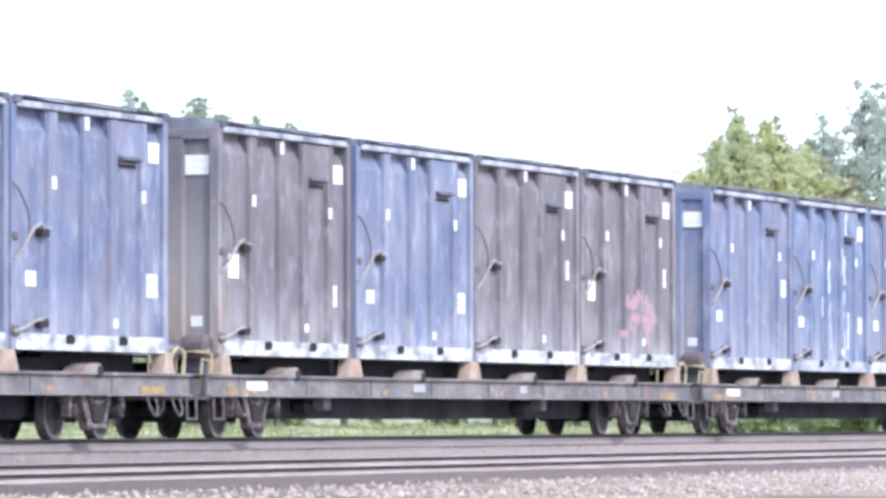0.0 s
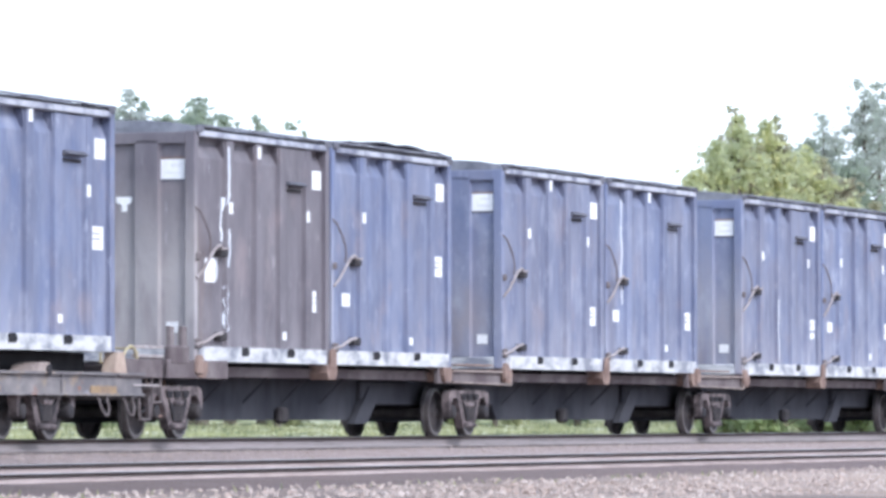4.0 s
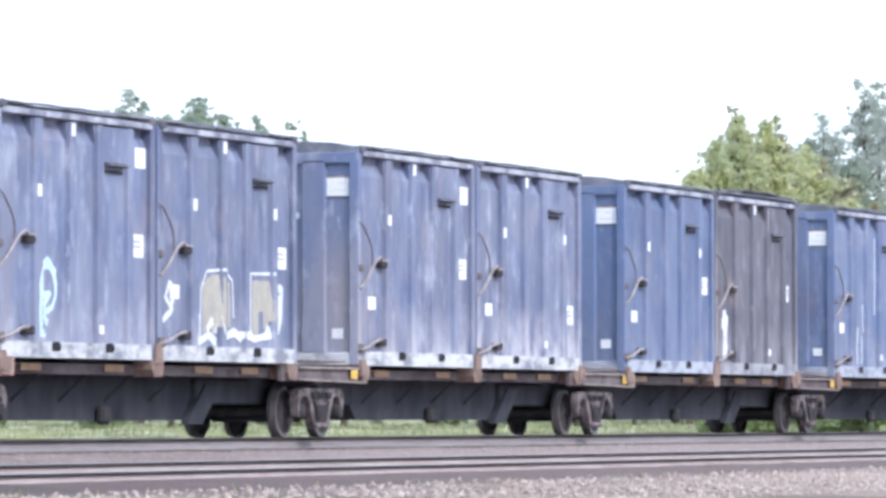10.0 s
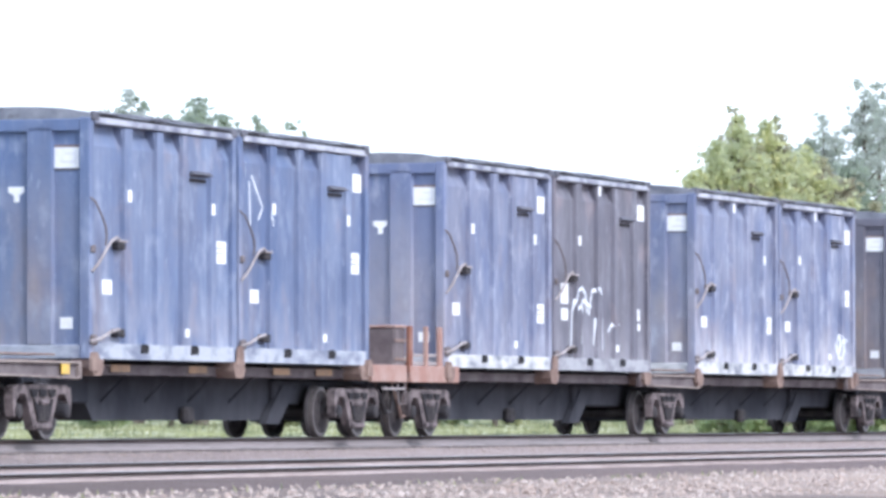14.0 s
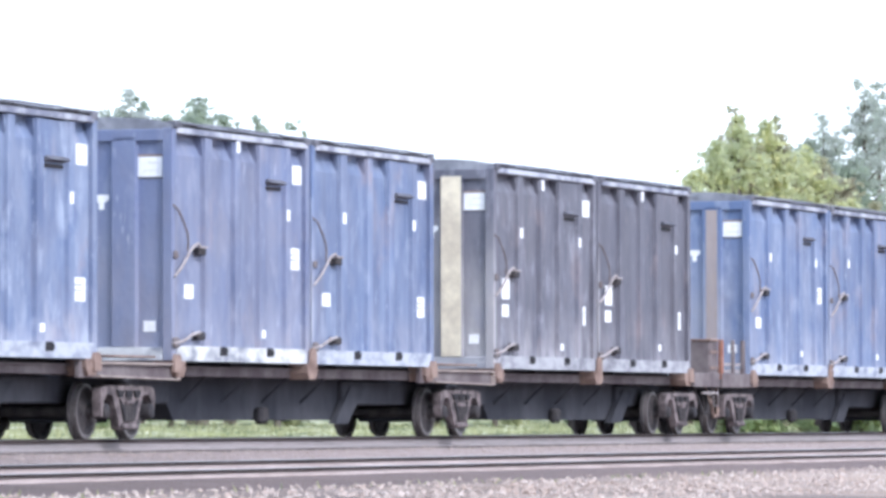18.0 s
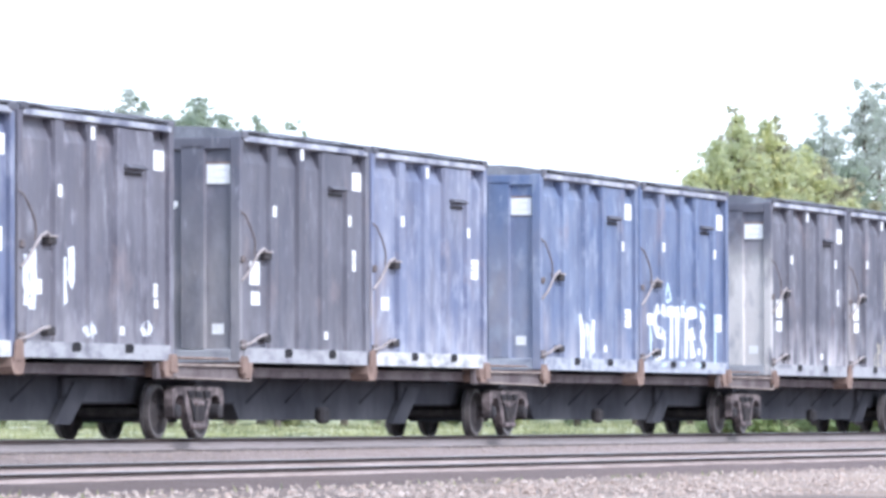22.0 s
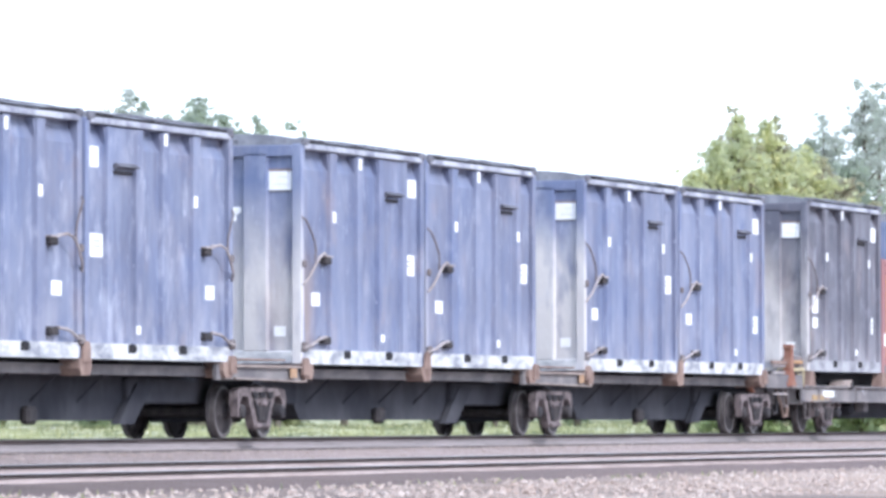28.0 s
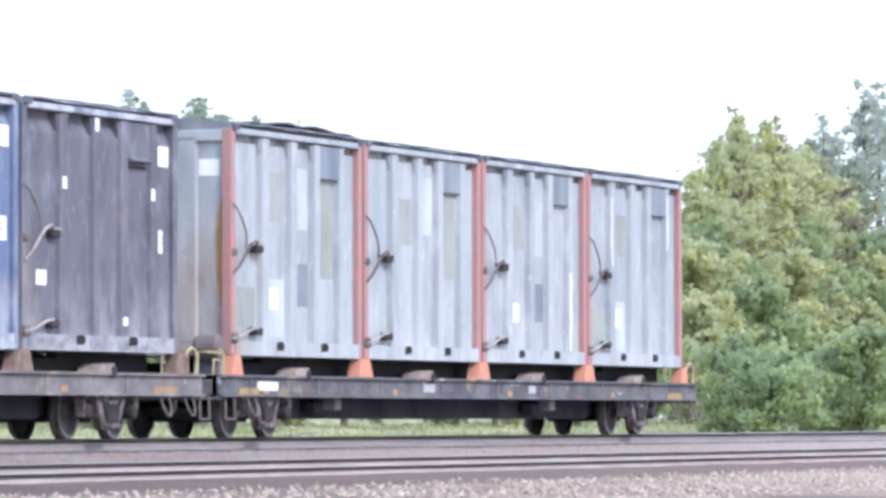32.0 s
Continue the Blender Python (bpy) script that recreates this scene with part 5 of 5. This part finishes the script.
    sprayed(394.23, st, scribble(2.6, 2.95, 0.3, 0.55, 4, 2) + scribble(4.9, 5.3, 0.35, 0.6, 4, 3), "white", 0.08, "white marks")
    sprayed(418.57, g, letters(2.5, 3.5, 0.2, 1.2, 2, 5), "white", 0.2, "white block letters, illegible")
    big = [[(1.75, 1.2), (1.3, 1.25), (1.08, 1.0), (1.3, 0.8), (1.7, 0.7), (1.65, 0.4), (1.1, 0.3)], [(1.95, 1.2), (3.05, 1.22)], [(2.28, 1.2), (2.25, 0.28)], [(2.62, 1.2), (2.66, 0.3)],
           [(3.25, 0.28), (3.3, 1.2)], [(3.3, 1.18), (3.82, 1.22)], [(3.35, 0.75), (3.75, 0.8)], [(3.6, 0.72), (3.66, 0.3)],
           [(4.1, 0.28), (4.12, 1.2)], [(4.15, 1.18), (4.5, 1.1), (4.46, 0.8), (4.2, 0.75)], [(4.3, 0.75), (4.56, 0.55), (4.5, 0.28)]]
    sprayed(424.71, g, big, "white", 0.25, "big white block-letter scrawl, illegible")
    sprayed(424.71, g, [[(4.05, 1.42), (4.58, 1.32)], [(1.9, 1.4), (2.15, 1.42)], [(2.9, 1.35), (3.2, 1.42)], [(1.0, 0.14), (2.6, 0.18), (4.6, 0.15)]], "ice", 0.09, "ice-blue edging of the letters")
    sprayed(424.71, g, [[(0.8, 1.05), (0.95, 0.6)], [(1.8, 1.4), (2.05, 1.75), (2.25, 1.42)], [(5.05, 0.2), (5.12, 0.8), (5.05, 1.2)], [(0.9, 0.3), (0.85, 0.8)]], "ice", 0.13, "ice-blue spray edging")
    sprayed(439.95, st, [drip(2.4 + 0.24 * k, 0.25, 0.55 + 0.2 * (k * 5 % 4), k) for k in range(13)], "tan", 0.10, "chalky pale drips")
    sprayed(439.95, st, [drip(3.3, 1.5, 2.6, 3)], "tan", 0.14, "pale paint drip")
    sprayed(456.09, st, [drip(1.7, 2.6, 3.3, 3), drip(3.3, 2.8, 3.4, 5), drip(2.0, 1.6, 2.1, 6)], "white", 0.12, "chalky white streaks")
    sprayed(465.19, "touch_up_patch", [[(2.97, 2.87), (2.97, 3.33)]], "azure", 0.7, "bright blue touched-up patch")
    sprayed(471.33, st, [drip(4.4, 0.9, 1.5, 2), drip(1.6, 1.0, 1.3, 5)], "tan", 0.12, "pale scuff")
    sprayed(566.5, st, [drip(5.08, 0.25, 1.7, 3)], "white", 0.18, "white paint run")
    sprayed(572.7, st, [drip(1.5, 1.9, 3.2, 4), drip(5.08, 2.3, 3.3, 5)], "white", 0.1, "white scuff")
    sprayed(538.9, g, [[(3.3, 1.15), (3.55, 0.95), (3.8, 1.25), (4.0, 1.1)], [(3.6 + 0.3 * math.cos(0.6 * k), 0.72 + 0.22 * math.sin(0.6 * k)) for k in range(12)], [(3.5, 0.4), (4.3, 0.62), (5.2, 0.5)],
                         [(4.2, 1.05), (4.35, 0.4)], [(4.6, 0.9), (4.5, 0.35), (5.0, 0.3)], [(4.9, 1.3), (5.0, 0.9), (5.5, 0.8)]], "ice", 0.085, "pale blue looping scrawl, illegible")
    sprayed(538.9, g, [[(4.75, 0.95), (5.3, 1.0)], [(4.8, 1.12), (5.3, 1.15)]], "ice", 0.2, "pale blue spray patch")
    sprayed(538.9, st, [drip(1.6 + 0.3 * i, 0.25, 0.45 + 0.2 * (i % 4), i) for i in range(13)], "white", 0.06, "chalky white run-off streaks")
    # the cream panel and the white run on two end walls
    c = LOADED[357]
    boxed("cream_panel", (-0.006, 0.0, 0.62, 1.0, 0.22, 3.46), CREAM, c, "cream painted end rib", 0)
    boxed("cream_panel", (-0.006, 0.0, 0.70, 0.94, 0.22, 3.4), DUSTY_TAN, LOADED[373], "tan stained end rib", 0)
    bm = bmesh.new()
    top = [(0.3 + 5.6 * k / 10, 3.70 + 0.10 * math.sin(math.pi * k / 10) ** 0.8 + 0.02 * math.sin(2.2 * k)) for k in range(11)]
    prism(bm, top + [(x, z - 0.03) for x, z in reversed(top)], "y", -0.02, 1.9)
    lid = part("raised_lid", bm, LID, LOADED[254], "bowed lid standing up from the rim")
    for k in (147, 554):
        part("raised_lid", lid.data, None, LOADED[k], "bowed lid standing up from the rim")
    bm = bmesh.new()
    prism(bm, [(0.17, 0.75), (0.165, 2.25), (0.20, 2.5), (0.25, 2.2), (0.29, 1.85), (0.26, 1.5), (0.27, 1.2), (0.21, 0.8)], "x", 0.058, 0.07)
    part("rust_stain", bm, RUST_ORANGE, LOADED[554], "orange rust stain on the end wall")
    c = LOADED[481]
    bm = bmesh.new()
    r = random.Random(4)
    for i in range(9):
        z = 0.25 + i * 0.2
        block(bm, -0.008, 0.002, 0.86 - r.uniform(0.0, 0.08) + 0.01 * i, 0.95 + r.uniform(0.0, 0.05), z, z + 0.21)
    part("paint_streak", bm, SPRAYS["white"], c, "white paint run on the end wall")


tag_all()


# ---- trees and hedge behind the tracks ----
def leaf_material(name, a, b, patch=None, bright=0.35):
    """Leaves of two tones, with patches of a third through the crown."""
    m, n, l, s = material(name, 0.6)
    geo = n.new("ShaderNodeNewGeometry")
    c = mixed(n, l, geo.outputs["Random Per Island"], a, b)
    if patch:
        c = mixed(n, l, noise_mask(n, l, coords(n, l, (1, 1, 1), 2.0), 0.55, 0.44, 0.60, 2.0), c, patch)
    l.new(c, s.inputs["Base Color"])
    tr, mx, out = n.new("ShaderNodeBsdfTranslucent"), n.new("ShaderNodeMixShader"), n["Material Output"]
    l.new(mixed(n, l, bright, c, (0.9, 0.95, 0.7)), tr.inputs[0])
    mx.inputs[0].default_value = 0.6
    l.new(s.outputs[0], mx.inputs[1])
    l.new(tr.outputs[0], mx.inputs[2])
    l.new(mx.outputs[0], out.inputs[0])
    return m


BARK = plain("grey_bark", (0.13, 0.11, 0.09), (0.22, 0.19, 0.16), 4.0, 0.95, stretch=(1, 1, 0.3))
LEAVES = {
    "yellow": leaf_material("yellow_green_leaves", (0.29, 0.31, 0.13), (0.64, 0.60, 0.29), (0.36, 0.38, 0.20), 0.5),
    "green": leaf_material("green_leaves", (0.20, 0.28, 0.12), (0.46, 0.52, 0.25), (0.20, 0.27, 0.15)),
    "bronze": leaf_material("olive_bronze_leaves", (0.20, 0.20, 0.11), (0.42, 0.38, 0.22), (0.30, 0.25, 0.19)),
    "bluegreen": leaf_material("dull_green_leaves", (0.15, 0.20, 0.15), (0.34, 0.40, 0.31), (0.24, 0.27, 0.25)),
    "blue": leaf_material("blue_green_needles", (0.20, 0.235, 0.22), (0.44, 0.48, 0.45), (0.35, 0.37, 0.38)),
}


def build_tree(x, y, height, radius, seed, leaf, label, sparse=1.0, low=0.3, size=0.15, name="tree", lean=0.0, conifer=False):
    rng = np.random.default_rng(seed)
    r = random.Random(seed)
    z0 = ground_z(y)
    t = thing(name, label, "tree" if name == "tree" else "bush")
    t.location = (x, y, z0)
    bm = bmesh.new()
    trunk = [Vector((lean * h * height + 0.08 * math.sin(3 * h + seed), 0.06 * math.cos(4 * h), h * height * 0.93 - 0.15)) for h in (0, 0.2, 0.4, 0.6, 0.8, 1.0)]
    for i, (a, b) in enumerate(zip(trunk, trunk[1:])):
        ra, rb = [0.022 * height * (1 - k / 5.4) + 0.01 for k in (i, i + 1)]
        ring = [[bm.verts.new(p + rr * Vector((math.cos(q), math.sin(q), 0))) for q in (k * math.pi / 4 for k in range(8))] for p, rr in ((a, ra), (b, rb))]
        for k in range(8):
            bm.faces.new((ring[0][k], ring[0][(k + 1) % 8], ring[1][(k + 1) % 8], ring[1][k]))
    part("trunk", bm, BARK, t)
    clumps = []
    n_limb = int(12 + height * 2.6)
    for i in range(n_limb):
        h = low + (0.97 - low) * (i + r.random()) / n_limb
        ang = 2.4 * i + r.uniform(-0.4, 0.4)
        span = (1.0 - (h - low) / (1.02 - low)) ** 0.75 if conifer else math.sin(math.pi * min(1, 0.18 + 0.8 * (h - low) / (1 - low))) ** 0.8
        reach = radius * span * r.uniform(0.65, 1.1)
        base = Vector((lean * h * height, 0, h * height * 0.93 - 0.15))
        tip = base + Vector((math.cos(ang) * reach, math.sin(ang) * reach, reach * (r.uniform(0.05, 0.4) if conifer else r.uniform(0.15, 0.65))))
        if name == "tree" or not clumps:
            limb_bm = bmesh.new()
        tube(limb_bm, [base, (base + tip) / 2 + Vector((0, 0, 0.06)), tip], 0.012 + 0.006 * reach, 5)
        if name == "tree":
            part("limb", limb_bm, BARK, t)
        for f in (0.3, 0.5, 0.7, 0.86, 1.0):
            if r.random() < 0.92 * min(1, sparse + 0.25):
                clumps.append((base + (tip - base) * f + Vector((r.uniform(-0.3, 0.3), r.uniform(-0.3, 0.3), r.uniform(-0.2, 0.3))), r.uniform(0.3, 0.7) * (0.36 + 0.13 * min(radius, 3.4))))
    for k in range(7 if name == "tree" else 0):      # the leading shoot
        h = 0.80 + 0.028 * k
        clumps.append((Vector((lean * h * height + r.uniform(-0.35, 0.35), r.uniform(-0.3, 0.3), h * height)), (0.75 - 0.07 * k) * min(1.0, 0.3 + 0.25 * radius)))
    if name != "tree":
        part("stems", limb_bm, BARK, t, "tangle of thin stems")
    count = int((130 if name == "tree" else 60) * sparse)
    pts = np.concatenate([np.array(c) + s * rng.normal(0, 0.5, (count, 3)) * (1, 1, 0.75) for c, s in clumps])
    pts = pts[pts[:, 2] > 0.05]
    k = len(pts)
    u = rng.normal(size=(k, 3))
    u /= np.linalg.norm(u, axis=1)[:, None]
    w = np.cross(u, rng.normal(size=(k, 3)))
    w /= np.linalg.norm(w, axis=1)[:, None]
    s = (size * rng.uniform(0.6, 1.25, k))[:, None]
    quad = np.stack([pts - u * s, pts + w * s * 0.55, pts + u * s, pts - w * s * 0.55], 1).reshape(-1, 3)
    me = bpy.data.meshes.new("crown")
    me.from_pydata(quad.tolist(), [], np.arange(4 * k).reshape(-1, 4).tolist())
    me.materials.append(LEAVES[leaf])
    part("crown", me, None, t, "leafy crown with gaps")
    return t


def plant():
    for x, y, h, rad, seed, leaf, sparse, low, con, label in (
            (217.6, 30, 12.1, 2.4, 1, "yellow", 0.36, 0.1, False, "broad yellow-green leafy tree behind the tracks"),
            (219.4, 30.6, 12.6, 1.0, 31, "bronze", 0.13, 0.6, False, "thin bronze-leaved tree top behind the tracks"),
            (220.6, 30.4, 11.3, 3.0, 36, "yellow", 0.4, 0.1, False, "broad yellow-green leafy tree behind the tracks"),
            (223.3, 30.5, 12.2, 2.2, 2, "yellow", 0.4, 0.05, False, "green leafy tree behind the tracks"),
            (226.0, 31.0, 12.6, 0.8, 35, "bronze", 0.13, 0.7, False, "thin bronze-leaved tree top behind the tracks"),
            (258.7, 36, 15.9, 4.4, 3, "blue", 0.24, 0.3, True, "tall airy blue-green pointed tree behind the tracks"),
            (265.0, 37, 16.2, 4.4, 33, "blue", 0.24, 0.3, True, "tall airy blue-green pointed tree behind the tracks"),
            (251.8, 36, 14.0, 2.8, 34, "blue", 0.2, 0.4, True, "airy blue-green pointed tree behind the tracks"),
            (249.0, 36, 12.6, 3.2, 4, "bluegreen", 0.45, 0.1, False, "grey-green leafy tree behind the tracks"),
            (226.8, 30.8, 11.6, 3.2, 37, "yellow", 0.42, 0.1, False, "broad yellow-green leafy tree behind the tracks"),
            (230.5, 31, 11.4, 2.9, 12, "yellow", 0.45, 0.05, False, "yellow-green leafy tree behind the tracks"),
            (237.0, 32, 11.3, 3.2, 32, "bronze", 0.5, 0.05, False, "olive-bronze leafy tree behind the tracks"),
            (213.2, 29.5, 10.9, 2.7, 5, "yellow", 0.36, 0.08, False, "grey-green leafy tree behind the tracks"),
            (208.8, 29, 9.5, 1.9, 13, "yellow", 0.36, 0.08, False, "lower green leafy tree behind the tracks"),
            (245.0, 33, 11.6, 3.4, 21, "bluegreen", 0.5, 0.05, False, "green leafy tree behind the tracks"),
            (155.4, 30, 9.8, 1.5, 6, "blue", 0.12, 0.5, False, "thin bare-topped tree behind the tracks"),
            (157.4, 30.5, 9.75, 1.6, 14, "bluegreen", 0.16, 0.4, False, "thin bare-topped tree behind the tracks"),
            (160.4, 30, 9.55, 1.8, 7, "bluegreen", 0.18, 0.3, False, "small round-topped tree behind the tracks"),
            (162.0, 30.3, 9.9, 2.2, 15, "bluegreen", 0.26, 0.3, False, "small round-topped tree behind the tracks"),
            (163.6, 30, 9.5, 1.7, 17, "bluegreen", 0.2, 0.3, False, "small round-topped tree behind the tracks"),
            (166.2, 30, 9.5, 1.4, 8, "bluegreen", 0.14, 0.4, False, "thin leafy tree behind the tracks"),
            (169.0, 30, 9.5, 1.3, 16, "bluegreen", 0.10, 0.4, False, "thin leafy tree behind the tracks"),
            (176.5, 30, 8.7, 1.6, 9, "green", 0.2, 0.3, False, "small thin tree behind the tracks"),
            (190.5, 30, 8.7, 1.8, 10, "green", 0.25, 0.3, False, "small thin tree behind the tracks")):
        build_tree(x, y, h, rad, seed, leaf, label, sparse, low, conifer=con)
    for i in range(9):
        build_tree(161.5 + 3.2 * i, 12.5 + 1.5 * (i % 3), 2.0 + 0.5 * (i % 4), 1.5, 80 + i, "green", "low dark green bush beside the grass", 1.1, 0.03, name="bush", size=0.11)
    for i in range(11):
        build_tree(203 + 4.6 * i, 27.5 + 1.2 * (i % 3), 7.0 + 0.9 * (i % 3), 2.6, 60 + i, "yellow" if i % 3 == 0 else "green", "dense green bush in front of the trees", 0.9, 0.03, name="bush")
    for i, (x, y) in enumerate(((108, 25), (115, 26), (122, 25.5), (129, 26.5), (136, 26), (143, 26), (150, 26.5), (157, 26), (164, 26.5), (171, 26), (178, 26.5), (185, 26), (193, 26.5), (200, 26), (207, 26), (214, 27), (222, 26.5), (229, 27), (237, 28), (245, 29), (253, 30))):
        build_tree(x, y, 4.2 + (i % 3) * 0.8, 2.0, 40 + i, "yellow" if i % 3 == 1 else "green", "leafy green bush at the foot of the trees", 1.0, 0.05, name="bush")


plant()


# ---- loose stones and grass ----
def scatter():
    rng = np.random.default_rng(5)
    base = np.array([(1, 0, 0), (-1, 0, 0), (0, 1, 0), (0, -1, 0), (0, 0, 1), (0, 0, -1)], float)
    tri = [(0, 2, 4), (2, 1, 4), (1, 3, 4), (3, 0, 4), (2, 0, 5), (1, 2, 5), (3, 1, 5), (0, 3, 5)]
    verts, faces = [], []
    k = 0
    for i in range(15000):
        x = rng.uniform(38, 150)
        y = -6.0 - 8.5 * rng.random() ** 0.7 if i % 4 else rng.uniform(-2.2, 0.0)
        s = rng.uniform(0.012, 0.042) if i % 4 else rng.uniform(0.01, 0.02)
        p = base * (s * rng.uniform(0.7, 1.3, 3)) + rng.normal(0, 0.2 * s, (6, 3))
        a = rng.uniform(0, 6.28)
        c, sn = math.cos(a), math.sin(a)
        p = np.stack([p[:, 0] * c - p[:, 1] * sn, p[:, 0] * sn + p[:, 1] * c, p[:, 2]], 1) + (x, y, ground_z(y) + 0.25 * s)
        verts += p.tolist()
        faces += [tuple(k + j for j in f) for f in tri]
        k += 6
    me = bpy.data.meshes.new("gravel")
    me.from_pydata(verts, [], faces)
    m, n, l, b = material("loose_stone", 0.95)
    geo = n.new("ShaderNodeNewGeometry")
    c = mixed(n, l, geo.outputs["Random Per Island"], (0.32, 0.26, 0.235), (0.52, 0.44, 0.395))
    l.new(mixed(n, l, noise_mask(n, l, coords(n, l, (1, 1, 1), 3.0, False), 1.1, 0.48, 0.70), c, (0.42, 0.325, 0.275)), b.inputs["Base Color"])
    me.materials.append(m)
    tagged(new("gravel", me), "loose grey and pinkish gravel stones", "gravel", kind="stuff")
    # grass blades behind the far track and a few weeds beside the near one
    verts, faces = [], []
    k = 0
    for i in range(26000):
        y = 5.0 + 24 * rng.random() ** 1.5
        x = rng.uniform(88, 250)
        h = rng.uniform(0.08, 0.26)
        if i >= 25750:
            x, y, h = 53.5 + rng.normal(0, 0.5) if i % 2 else rng.uniform(45, 90), -7.4 + rng.normal(0, 0.4), rng.uniform(0.05, 0.14)
        a = rng.uniform(0, 3.14)
        dx, dy = 0.02 * math.cos(a), 0.02 * math.sin(a)
        z = ground_z(y) - 0.02
        verts += [(x - dx, y - dy, z), (x + dx, y + dy, z), (x + rng.normal(0, 0.08), y + rng.normal(0, 0.08), z + h)]
        faces.append((k, k + 1, k + 2))
        k += 3
    me = bpy.data.meshes.new("grass")
    me.from_pydata(verts, [], faces)
    me.materials.append(leaf_material("grass_blades", (0.27, 0.28, 0.11), (0.60, 0.56, 0.33), (0.16, 0.19, 0.09), 0.12))
    tagged(new("grass", me), "rough yellow-green grass beside the tracks", "grass", kind="stuff")


scatter()


# ---- everything that moves ----
def motions():
    for ob, x, y, z in ROLLING:
        walk(ob, [(float(t), pose(x - s, y, z)) for t, s in enumerate(TRAVEL)])
    turn = [(f / FPS, math.degrees(-np.interp(f / FPS, range(33), TRAVEL) / 0.42)) for f in range(0, 32 * FPS + 1)]
    lead = {}
    for t in TRUCKS:
        for w in [c for c in t.children if c.name.startswith("wheelset")]:
            x = round(w.location.x, 2)
            if x not in lead:
                walk(w, [(s, pose(x, 0, 0.42, 0, a, 0)) for s, a in turn])
                lead[x] = w
            else:
                w.rotation_mode = "QUATERNION"
                keys = w.animation_data_create()
                keys.action = lead[x].animation_data.action
                keys.action_slot = lead[x].animation_data.action_slot


motions()
